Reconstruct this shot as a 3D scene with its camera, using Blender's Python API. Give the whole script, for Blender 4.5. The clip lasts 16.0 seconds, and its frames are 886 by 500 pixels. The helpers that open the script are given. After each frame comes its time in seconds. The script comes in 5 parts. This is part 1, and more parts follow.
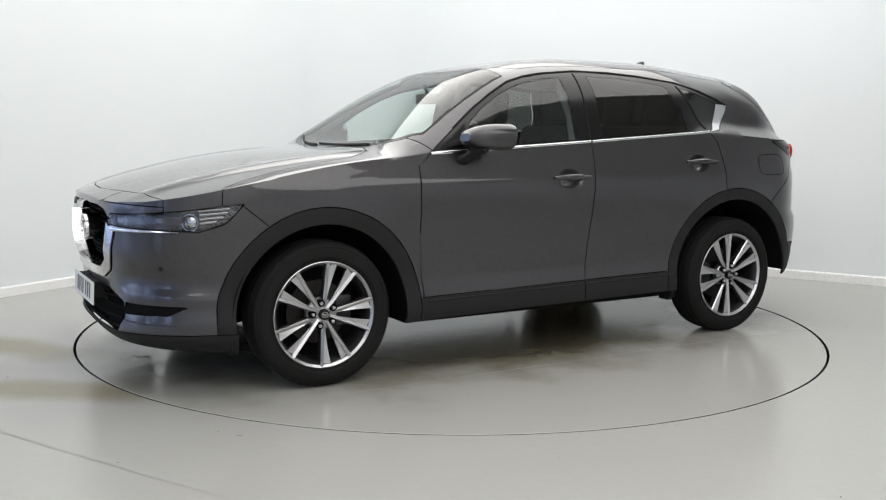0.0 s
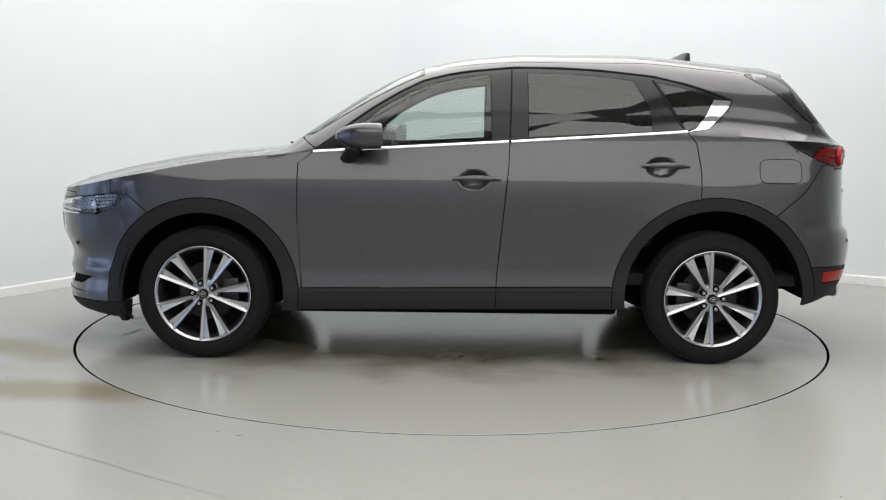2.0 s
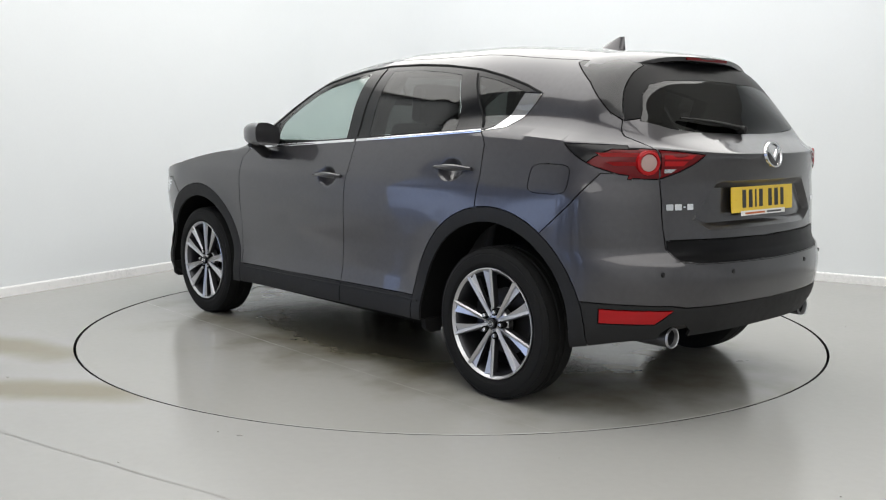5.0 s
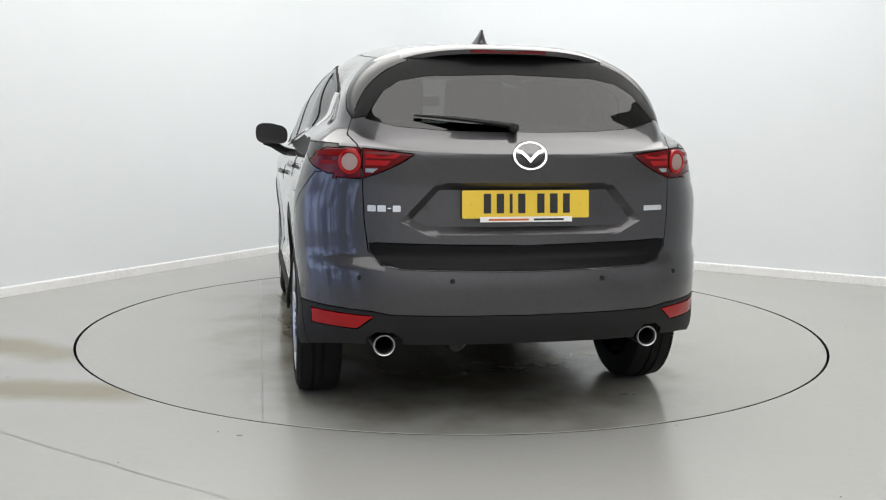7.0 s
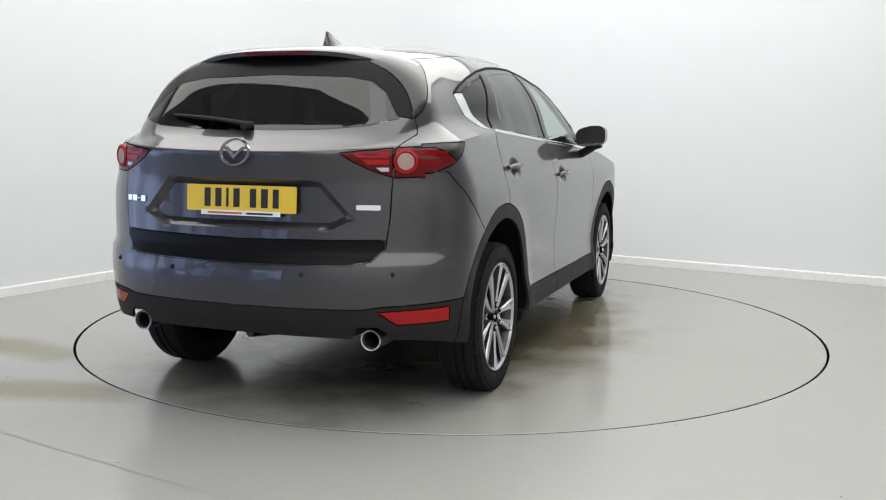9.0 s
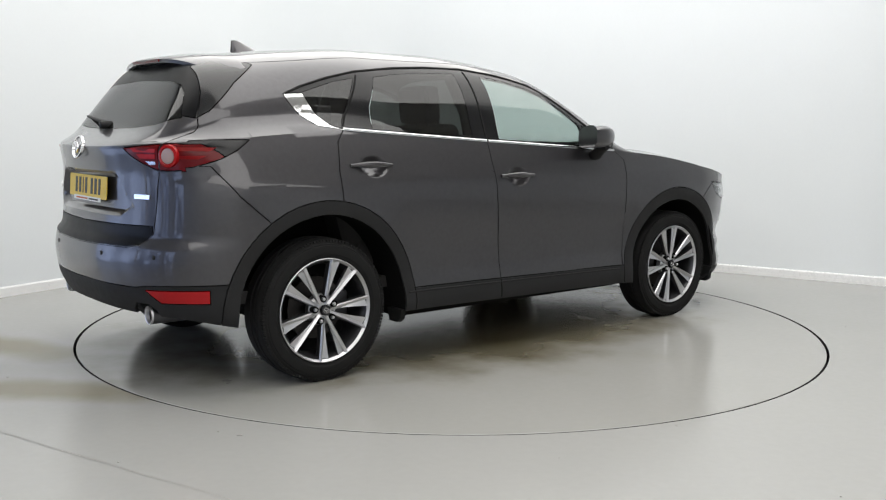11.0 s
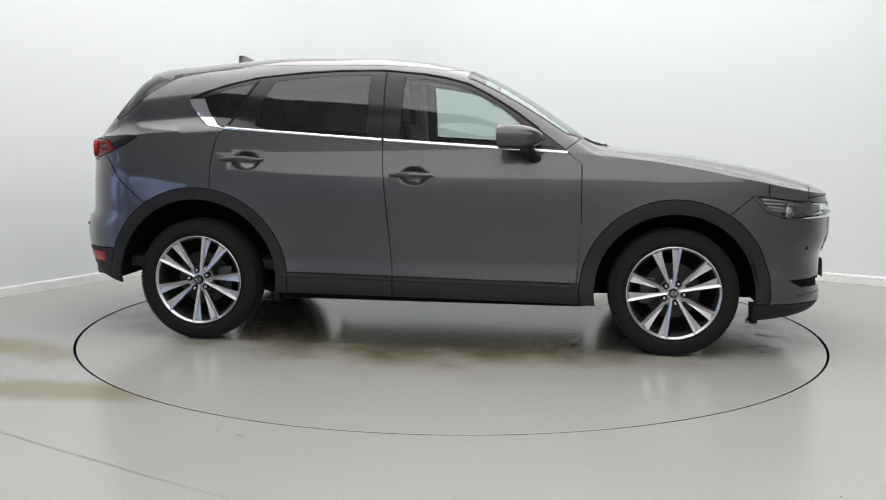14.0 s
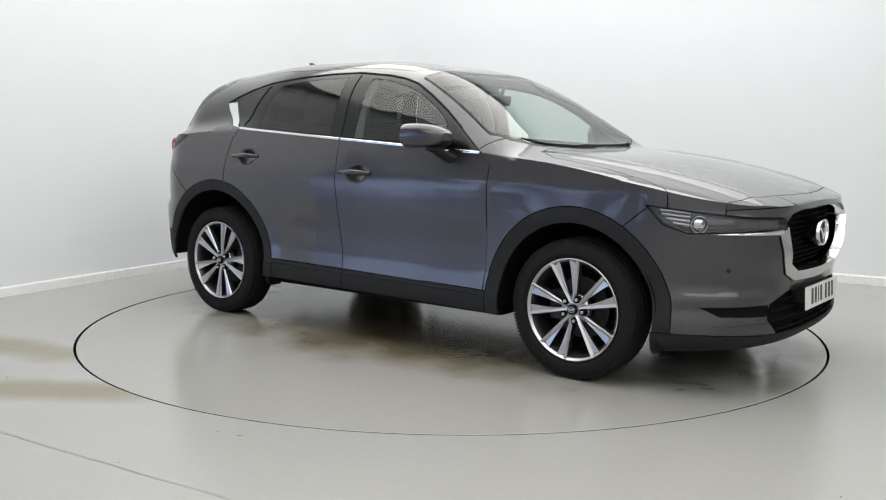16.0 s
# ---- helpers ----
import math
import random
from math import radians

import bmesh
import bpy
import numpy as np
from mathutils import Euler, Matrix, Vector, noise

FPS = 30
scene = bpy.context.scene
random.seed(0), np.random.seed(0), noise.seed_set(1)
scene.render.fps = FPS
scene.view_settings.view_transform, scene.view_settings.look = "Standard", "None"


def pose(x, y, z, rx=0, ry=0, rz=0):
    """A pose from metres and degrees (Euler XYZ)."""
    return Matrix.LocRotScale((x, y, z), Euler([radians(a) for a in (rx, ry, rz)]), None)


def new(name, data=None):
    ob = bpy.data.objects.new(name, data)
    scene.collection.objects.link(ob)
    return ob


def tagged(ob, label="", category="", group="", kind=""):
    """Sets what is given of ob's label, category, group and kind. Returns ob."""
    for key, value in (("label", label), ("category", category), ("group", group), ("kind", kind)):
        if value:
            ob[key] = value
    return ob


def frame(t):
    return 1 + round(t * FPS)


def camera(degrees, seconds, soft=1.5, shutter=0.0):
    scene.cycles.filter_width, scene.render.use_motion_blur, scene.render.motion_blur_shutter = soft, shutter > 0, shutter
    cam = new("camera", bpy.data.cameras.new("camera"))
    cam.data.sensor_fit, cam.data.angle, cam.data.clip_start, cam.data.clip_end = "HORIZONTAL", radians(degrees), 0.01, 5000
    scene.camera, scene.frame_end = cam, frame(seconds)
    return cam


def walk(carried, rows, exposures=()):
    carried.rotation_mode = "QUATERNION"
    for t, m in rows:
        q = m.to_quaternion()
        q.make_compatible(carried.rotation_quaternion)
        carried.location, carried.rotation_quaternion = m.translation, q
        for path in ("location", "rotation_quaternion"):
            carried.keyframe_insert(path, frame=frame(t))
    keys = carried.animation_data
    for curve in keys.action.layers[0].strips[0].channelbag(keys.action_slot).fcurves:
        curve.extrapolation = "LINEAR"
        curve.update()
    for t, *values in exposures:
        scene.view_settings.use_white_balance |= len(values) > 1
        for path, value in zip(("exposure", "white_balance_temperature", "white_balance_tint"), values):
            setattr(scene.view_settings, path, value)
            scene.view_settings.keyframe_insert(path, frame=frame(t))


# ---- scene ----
import mathutils
from mathutils import bvhtree

# camera: fixed on a stand, facing the turntable whose centre is the origin
cam = camera(50.29, 16.0, soft=1.15)
EYE = pose(0, -5.968, 1.236, 90 - 7.339, 0, 0.494) @ pose(0, 0, 0, 0, 0, 0.4675)
walk(cam, [(0.0, EYE), (16.0, EYE)])

# ---- light ----
world = bpy.data.worlds.new("daylight")
scene.world = world
world.use_nodes = True
wn = world.node_tree.nodes
sky = wn.new("ShaderNodeTexSky")
sky.sky_type = "NISHITA"
sky.sun_disc = False
sky.sun_elevation = radians(38)
sky.sun_rotation = radians(140)
world.node_tree.links.new(sky.outputs[0], wn["Background"].inputs[0])
wn["Background"].inputs[1].default_value = 0.10
scene.view_settings.exposure = 0.0

CEIL = 3.6


def panel_lamp(x, y, sx, sy, turn, watts, color=(1.0, 0.985, 0.955)):
    data = bpy.data.lights.new("ceiling_panel_light", "AREA")
    data.shape, data.size, data.size_y, data.energy, data.color = "RECTANGLE", sx, sy, watts, color
    ob = new("ceiling_panel_light", data)
    ob.matrix_world = pose(x, y, CEIL - 0.06, 0, 0, turn)
    return ob


# broad diffused light ceilings: over the turntable, and behind the camera
for lx, ly, sx, sy, turn, watts in ((0.10, 0.10, 5.9, 5.8, -31.7, 278), (2.1, -6.2, 11.0, 4.6, 0, 330)):
    panel_lamp(lx, ly, sx, sy, turn, watts)


# ---- materials ----
def material(name, color, rough=0.5, metal=0.0, **more):
    m = bpy.data.materials.new(name)
    m.use_nodes = True
    b = m.node_tree.nodes["Principled BSDF"]
    b.inputs["Base Color"].default_value = (*color, 1)
    b.inputs["Roughness"].default_value = rough
    b.inputs["Metallic"].default_value = metal
    for key, value in more.items():
        b.inputs[key.replace("_", " ")].default_value = value
    return m


def grain(m, scale, color_amount, rough_amount, bump, distance=0.001, detail=4.0, coarse=0.25):
    """Two scales of noise on colour and roughness, and a fine bump."""
    nt = m.node_tree
    b = nt.nodes["Principled BSDF"]
    tc = nt.nodes.new("ShaderNodeTexCoord")
    fine, wide = nt.nodes.new("ShaderNodeTexNoise"), nt.nodes.new("ShaderNodeTexNoise")
    fine.inputs["Scale"].default_value, wide.inputs["Scale"].default_value = scale, scale * coarse * 0.2
    fine.inputs["Detail"].default_value = wide.inputs["Detail"].default_value = detail
    for n in (fine, wide):
        nt.links.new(tc.outputs["Object"], n.inputs["Vector"])
    add = nt.nodes.new("ShaderNodeMath")
    add.operation = "ADD"
    nt.links.new(fine.outputs[0], add.inputs[0])
    nt.links.new(wide.outputs[0], add.inputs[1])
    ramp = nt.nodes.new("ShaderNodeMapRange")
    ramp.inputs["From Min"].default_value, ramp.inputs["From Max"].default_value = 0.6, 1.4
    ramp.inputs["To Min"].default_value, ramp.inputs["To Max"].default_value = 1 - color_amount, 1 + color_amount
    nt.links.new(add.outputs[0], ramp.inputs["Value"])
    mul = nt.nodes.new("ShaderNodeVectorMath")
    mul.operation = "SCALE"
    mul.inputs[0].default_value = b.inputs["Base Color"].default_value[:3]
    nt.links.new(ramp.outputs[0], mul.inputs["Scale"])
    nt.links.new(mul.outputs[0], b.inputs["Base Color"])
    rr = nt.nodes.new("ShaderNodeMapRange")
    r0 = b.inputs["Roughness"].default_value
    rr.inputs["From Min"].default_value, rr.inputs["From Max"].default_value = 0.6, 1.4
    rr.inputs["To Min"].default_value, rr.inputs["To Max"].default_value = max(r0 - rough_amount, 0.0), r0 + rough_amount
    nt.links.new(add.outputs[0], rr.inputs["Value"])
    nt.links.new(rr.outputs[0], b.inputs["Roughness"])
    if bump:
        bp = nt.nodes.new("ShaderNodeBump")
        bp.inputs["Strength"].default_value, bp.inputs["Distance"].default_value = bump, distance
        nt.links.new(fine.outputs[0], bp.inputs["Height"])
        nt.links.new(bp.outputs[0], b.inputs["Normal"])
    return m


WALL = grain(material("white_wall_paint", (0.725, 0.752, 0.770), 0.55), 60, 0.012, 0.05, 0.08)
BASE = grain(material("white_gloss_paint", (0.80, 0.80, 0.80), 0.3), 40, 0.02, 0.08, 0.05)
CEILM = grain(material("ceiling_paint", (0.60, 0.59, 0.57), 0.8), 40, 0.02, 0.05, 0.05)
FLOOR = grain(material("grey_floor_paint", (0.358, 0.356, 0.342), 0.25), 25, 0.025, 0.015, 0.0)
DISC = grain(material("turntable_paint", (0.350, 0.346, 0.328), 0.18), 25, 0.025, 0.015, 0.0)


def stain_and_shade(m, cx, cy, rx, ry, turn, tint, amount, edge=(0.75, 1.65)):
    """Dried floor dirt and painted under-car shade: an uneven patch of warmer, darker tone."""
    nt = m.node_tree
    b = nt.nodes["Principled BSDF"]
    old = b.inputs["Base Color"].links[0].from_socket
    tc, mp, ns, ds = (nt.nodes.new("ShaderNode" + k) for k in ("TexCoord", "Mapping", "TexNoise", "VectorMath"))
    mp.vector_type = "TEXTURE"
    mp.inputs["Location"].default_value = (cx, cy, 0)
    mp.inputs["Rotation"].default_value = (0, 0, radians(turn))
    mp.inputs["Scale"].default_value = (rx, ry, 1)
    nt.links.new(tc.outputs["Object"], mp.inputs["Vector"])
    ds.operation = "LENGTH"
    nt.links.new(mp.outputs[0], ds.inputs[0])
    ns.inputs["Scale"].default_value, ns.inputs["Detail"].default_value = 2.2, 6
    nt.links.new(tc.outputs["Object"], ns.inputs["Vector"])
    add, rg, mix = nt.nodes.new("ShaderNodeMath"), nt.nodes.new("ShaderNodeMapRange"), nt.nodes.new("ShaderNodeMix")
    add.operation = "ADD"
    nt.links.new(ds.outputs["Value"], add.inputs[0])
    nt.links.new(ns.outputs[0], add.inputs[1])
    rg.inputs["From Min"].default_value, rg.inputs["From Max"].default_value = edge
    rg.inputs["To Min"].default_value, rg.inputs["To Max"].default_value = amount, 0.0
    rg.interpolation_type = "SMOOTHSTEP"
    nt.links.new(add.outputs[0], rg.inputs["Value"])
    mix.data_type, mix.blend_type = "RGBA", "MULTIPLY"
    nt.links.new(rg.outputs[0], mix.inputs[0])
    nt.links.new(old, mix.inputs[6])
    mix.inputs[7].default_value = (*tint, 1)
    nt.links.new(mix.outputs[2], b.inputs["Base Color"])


stain_and_shade(FLOOR, -2.55, -0.75, 0.95, 0.22, -25, (0.66, 0.60, 0.44), 1.0)
stain_and_shade(FLOOR, -1.95, -1.66, 0.85, 0.20, -6, (0.64, 0.58, 0.42), 1.0)
stain_and_shade(DISC, 0.0, 0.12, 2.2, 1.45, 0, (0.80, 0.77, 0.66), 0.9)
# dirt below the car, its tint deepened to paint in the car's shade
stain_and_shade(DISC, -0.05, 0.15, 2.2, 1.15, 0, (0.43, 0.40, 0.325), 1.0, (1.05, 1.7))
stain_and_shade(DISC, 0.2, -0.75, 1.6, 0.42, 0, (0.70, 0.65, 0.54), 0.8)
GAP = material("dark_gap", (0.006, 0.006, 0.006), 0.9, Specular_IOR_Level=0.1)
PAINT = grain(material("grey_metallic_paint", (0.056, 0.054, 0.0585), 0.36, 0.8, Coat_Weight=1.0, Coat_Roughness=0.022), 900, 0.10, 0.04, 0.0)
PLASTIC = grain(material("black_grained_plastic", (0.013, 0.013, 0.0135), 0.6, Specular_IOR_Level=0.25), 500, 0.15, 0.08, 0.25, 0.0004)
GLOSSBLACK = material("gloss_black", (0.005, 0.005, 0.006), 0.22, 0.0, Specular_IOR_Level=0.35)
FINBLACK = grain(material("black_fin_lacquer", (0.012, 0.012, 0.013), 0.2, Specular_IOR_Level=0.5), 300, 0.1, 0.03, 0.0)
BLACKTRIM = grain(material("satin_black_trim", (0.004, 0.004, 0.0045), 0.35, Specular_IOR_Level=0.12), 300, 0.1, 0.05, 0.0)
RUBBER = grain(material("tyre_rubber", (0.009, 0.009, 0.009), 0.8, Specular_IOR_Level=0.2), 200, 0.2, 0.08, 0.2, 0.0005)
CHROME = material("bright_chrome", (0.82, 0.82, 0.83), 0.08, 1.0)
WINGCHROME = material("satin_chrome", (0.64, 0.64, 0.65), 0.16, 1.0)
ALLOY = grain(material("machined_alloy", (0.56, 0.56, 0.575), 0.36, 1.0), 300, 0.05, 0.05, 0.0)
ALLOYDARK = grain(material("dark_alloy", (0.07, 0.07, 0.075), 0.40, 0.8), 300, 0.08, 0.06, 0.0)
STEEL = grain(material("brake_steel", (0.055, 0.052, 0.05), 0.5, 1.0), 120, 0.15, 0.1, 0.0)
TRIM = grain(material("black_interior_cloth", (0.022, 0.021, 0.021), 0.8), 200, 0.2, 0.05, 0.2)
LINING = grain(material("grey_headlining", (0.22, 0.213, 0.20), 0.9), 200, 0.05, 0.05, 0.1)
REDLENS = material("red_lens", (0.32, 0.007, 0.009), 0.18, 0.0, Specular_IOR_Level=0.25)
DARKRED = material("dark_red_lens", (0.10, 0.0035, 0.005), 0.15, 0.0, Specular_IOR_Level=0.25)
CLEARLENS = material("smoked_clear_lens", (0.36, 0.26, 0.24), 0.15, 0.1, Specular_IOR_Level=0.3)
SILVER = material("lamp_reflector_silver", (0.62, 0.63, 0.65), 0.15, 1.0)
YELLOW = grain(material("yellow_plate", (0.72, 0.50, 0.04), 0.35), 300, 0.03, 0.05, 0.0)
WHITEPLATE = grain(material("white_plate", (0.78, 0.78, 0.76), 0.35), 300, 0.03, 0.05, 0.0)
BLACKINK = material("black_plate_ink", (0.012, 0.012, 0.012), 0.4)
ORANGEINK = material("orange_ink", (0.5, 0.12, 0.02), 0.5)


def glass(name, color, rough=0.0, gloss=0.07, power=4.5):
    m = bpy.data.materials.new(name)
    m.use_nodes = True
    nt = m.node_tree
    nt.nodes.remove(nt.nodes["Principled BSDF"])
    out = nt.nodes["Material Output"]
    tr, gl, mix, fr = (nt.nodes.new("ShaderNode" + k) for k in ("BsdfTransparent", "BsdfGlossy", "MixShader", "LayerWeight"))
    pw, sc = nt.nodes.new("ShaderNodeMath"), nt.nodes.new("ShaderNodeMath")
    pw.operation, sc.operation = "POWER", "MULTIPLY_ADD"
    pw.inputs[1].default_value, sc.inputs[1].default_value, sc.inputs[2].default_value = power, 0.9 - gloss, gloss
    tr.inputs["Color"].default_value = (*color, 1)
    gl.inputs["Roughness"].default_value = rough
    fr.inputs["Blend"].default_value = 0.5
    nt.links.new(fr.outputs["Facing"], pw.inputs[0])
    nt.links.new(pw.outputs[0], sc.inputs[0])
    nt.links.new(sc.outputs[0], mix.inputs[0])
    nt.links.new(tr.outputs[0], mix.inputs[1])
    nt.links.new(gl.outputs[0], mix.inputs[2])
    nt.links.new(mix.outputs[0], out.inputs["Surface"])
    return m


GLASS = glass("green_tinted_glass", (0.66, 0.74, 0.71))
SCREEN = glass("laminated_screen_glass", (0.80, 0.88, 0.85), gloss=0.09, power=4.2)
PRIVACY = glass("dark_privacy_glass", (0.062, 0.066, 0.064))
LENS = glass("clear_lamp_lens", (0.93, 0.94, 0.95))


# ---- mesh helpers ----
def mesh_of(bm, name, mat, smooth=True, sharp=35):
    me = bpy.data.meshes.new(name)
    bm.to_mesh(me)
    bm.free()
    if mat:
        me.materials.append(mat)
    if smooth:
        me.polygons.foreach_set("use_smooth", [True] * len(me.polygons))
        me.set_sharp_from_angle(angle=radians(sharp))
    return me


def part(name, bm, mat, parent=None, label="", smooth=True, sharp=35):
    ob = new(name, mesh_of(bm, name, mat, smooth, sharp))
    if parent:
        ob.parent = parent
    if label:
        ob["label"] = label
    return ob


def box(bm, x0, x1, y0, y1, z0, z1, bevel=0.0, segs=2, m=None):
    r = bmesh.ops.create_cube(bm, size=1.0)
    vs = r["verts"]
    for v in vs:
        v.co = Vector(((x0 + x1) / 2 + v.co.x * (x1 - x0), (y0 + y1) / 2 + v.co.y * (y1 - y0), (z0 + z1) / 2 + v.co.z * (z1 - z0)))
    if m:
        bmesh.ops.transform(bm, matrix=m, verts=vs)
    if bevel:
        es = list({e for v in vs for e in v.link_edges})
        bmesh.ops.bevel(bm, geom=es, offset=bevel, segments=segs, affect="EDGES", profile=0.6)
    return bm


def lathe(bm, prof, axis="y", n=64, at=(0, 0, 0)):
    """Turn a profile of (radius, along) round an axis."""
    rings = []
    for r, a in prof:
        ring = []
        for k in range(n):
            c, s = math.cos(2 * math.pi * k / n), math.sin(2 * math.pi * k / n)
            co = (r * c, a, r * s) if axis == "y" else ((a, r * c, r * s) if axis == "x" else (r * c, r * s, a))
            ring.append(bm.verts.new(Vector(co) + Vector(at)))
        rings.append(ring)
    for p, q in zip(rings, rings[1:]):
        for k in range(n):
            bm.faces.new((p[k], p[(k + 1) % n], q[(k + 1) % n], q[k]))
    return bm


def prism(bm, poly, place, depth):
    """Extrude a flat outline; place(u, v, d) gives the point d deep."""
    a = [bm.verts.new(place(u, v, 0)) for u, v in poly]
    b = [bm.verts.new(place(u, v, depth)) for u, v in poly]
    n = len(poly)
    bm.faces.new(a)
    bm.faces.new(b[::-1])
    for i in range(n):
        bm.faces.new((a[i], b[i], b[(i + 1) % n], a[(i + 1) % n]))
    bmesh.ops.recalc_face_normals(bm, faces=bm.faces)
    return bm


def tube(bm, pts, r, n=8, flat=1.0):
    """A rod of round section along points."""
    rings = []
    for i, p in enumerate(pts):
        d = (Vector(pts[min(i + 1, len(pts) - 1)]) - Vector(pts[max(i - 1, 0)])).normalized()
        side = d.cross(Vector((0, 0, 1)))
        side = side.normalized() if side.length > 1e-4 else Vector((0, 1, 0))
        up = side.cross(d)
        rr = r[i] if isinstance(r, (list, tuple)) else r
        rings.append([bm.verts.new(Vector(p) + rr * (math.cos(2 * math.pi * k / n) * side + flat * math.sin(2 * math.pi * k / n) * up)) for k in range(n)])
    for p, q in zip(rings, rings[1:]):
        for k in range(n):
            bm.faces.new((p[k], q[k], q[(k + 1) % n], p[(k + 1) % n]))
    bm.faces.new(rings[0])
    bm.faces.new(rings[-1][::-1])
    bmesh.ops.recalc_face_normals(bm, faces=bm.faces)
    return bm


# ---- room ----
R_DISC = 2.263
CORNER = Vector((-1.081, 4.440, 0))
LEFT_D = Vector((-0.5042, -0.8636, 0)).normalized()
RIGHT_D = Vector((0.8509, -0.5253, 0)).normalized()
LEFT_IN, RIGHT_IN = Vector((0.8636, -0.5042, 0)), Vector((-0.5253, -0.8509, 0))
COVE = 0.9
LEFT_END, RIGHT_END = CORNER + LEFT_D * 15, CORNER + RIGHT_D * 12


def wall_run(name, a, b, openings=(), z1=CEIL, thick=0.15, mat=WALL):
    """A wall from a to b, thick outwards (to the left of a->b), with openings (s0, s1, z0, z1)."""
    bm = bmesh.new()
    d = (b - a)
    length = d.length
    d.normalize()
    n = Vector((-d.y, d.x, 0))
    cuts = [0.0]
    for s0, s1, oz0, oz1 in openings:
        cuts += [s0, s1]
    cuts.append(length)

    def slab(s0, s1, za, zb):
        vs = [bm.verts.new(a + d * s + n * t + Vector((0, 0, z))) for s in (s0, s1) for t in (0, thick) for z in (za, zb)]
        for f in ((0, 1, 5, 4), (2, 6, 7, 3), (0, 2, 3, 1), (4, 5, 7, 6), (0, 4, 6, 2), (1, 3, 7, 5)):
            bm.faces.new([vs[k] for k in f])

    for i in range(0, len(cuts) - 1, 2):
        slab(cuts[i], cuts[i + 1], 0, z1)
    for s0, s1, oz0, oz1 in openings:
        slab(s0, s1, oz1, z1)
        if oz0 > 0:
            slab(s0, s1, 0, oz0)
    bmesh.ops.recalc_face_normals(bm, faces=bm.faces)
    return tagged(part(name, bm, mat, smooth=False), "smooth white painted studio wall", "wall", kind="structure")


OPENING = (5.9, 13.2, 0.0, 2.7)
wall_run("wall_west", LEFT_END, CORNER + LEFT_D * COVE, [(15 - OPENING[1], 15 - OPENING[0], 0, OPENING[3])])
wall_run("wall_north", CORNER + RIGHT_D * COVE, RIGHT_END)


def cove():
    """The rounded corner where the two studio walls meet, with its skirting."""
    mid = CORNER + (LEFT_D + RIGHT_D) * COVE
    arcs = []
    for i in range(25):
        a = i / 24 * math.pi / 2
        arcs.append((-RIGHT_D) * math.cos(a) + (-LEFT_D) * math.sin(a))
    for name, r0, r1, z0, z1, mat, lb, cat in (("wall_corner", COVE, COVE + 0.15, 0, CEIL, WALL, "smooth white rounded studio wall corner", "wall"),
                                               ("baseboard_corner", COVE - 0.016, COVE - 0.001, 0, 0.073, BASE, "white painted curved skirting board", "baseboard")):
        bm = bmesh.new()
        ring = [[bm.verts.new(mid + d * r + Vector((0, 0, z))) for r, z in ((r0, z0), (r1, z0), (r1, z1), (r0, z1))] for d in arcs]
        for p, q in zip(ring, ring[1:]):
            for k in range(4):
                bm.faces.new((p[k], q[k], q[(k + 1) % 4], p[(k + 1) % 4]))
        bmesh.ops.recalc_face_normals(bm, faces=bm.faces)
        tagged(part(name, bm, mat), lb, cat, kind="structure")


cove()
wall_run("wall_east", RIGHT_END, Vector((RIGHT_END.x, -9.5, 0)))
SOUTH_A = Vector((RIGHT_END.x, -9.5, 0))
SOUTH_L = (LEFT_END - SOUTH_A).length
wall_run("wall_south", SOUTH_A, LEFT_END, [(SOUTH_L - 2.4, SOUTH_L - 0.2, 0, 2.6)])


def baseboard(name, a, b, inward):
    bm = bmesh.new()
    d = (b - a).normalized()
    prof = ((0.0, 0.0), (0.016, 0.0), (0.016, 0.062), (0.011, 0.071), (0.0, 0.073))
    rings = [[bm.verts.new(p + inward * (t + 0.001) + Vector((0, 0, z))) for t, z in prof] for p in (a, b)]
    for k in range(len(prof) - 1):
        bm.faces.new((rings[0][k], rings[1][k], rings[1][k + 1], rings[0][k + 1]))
    bm.faces.new(rings[0])
    bm.faces.new(rings[1][::-1])
    bmesh.ops.recalc_face_normals(bm, faces=bm.faces)
    return tagged(part(name, bm, BASE, smooth=False), "white painted skirting board along the wall", "baseboard", kind="structure")


baseboard("baseboard_west", CORNER + LEFT_D * COVE, CORNER + LEFT_D * OPENING[0], LEFT_IN)
baseboard("baseboard_north", CORNER + RIGHT_D * COVE, RIGHT_END, RIGHT_IN)

bm = bmesh.new()
c0 = [bm.verts.new((x, y, CEIL)) for x, y in ((-9, -10), (11, -10), (11, 6.5), (-9, 6.5))]
c1 = [bm.verts.new((x, y, CEIL + 0.1)) for x, y in ((-9, -10), (11, -10), (11, 6.5), (-9, 6.5))]
bm.faces.new(c0), bm.faces.new(c1[::-1])
for i in range(4):
    bm.faces.new((c0[i], c0[(i + 1) % 4], c1[(i + 1) % 4], c1[i]))
bmesh.ops.recalc_face_normals(bm, faces=bm.faces)
tagged(part("ceiling", bm, CEILM, smooth=False), "plain pale painted ceiling with light panels", "ceiling", kind="structure")

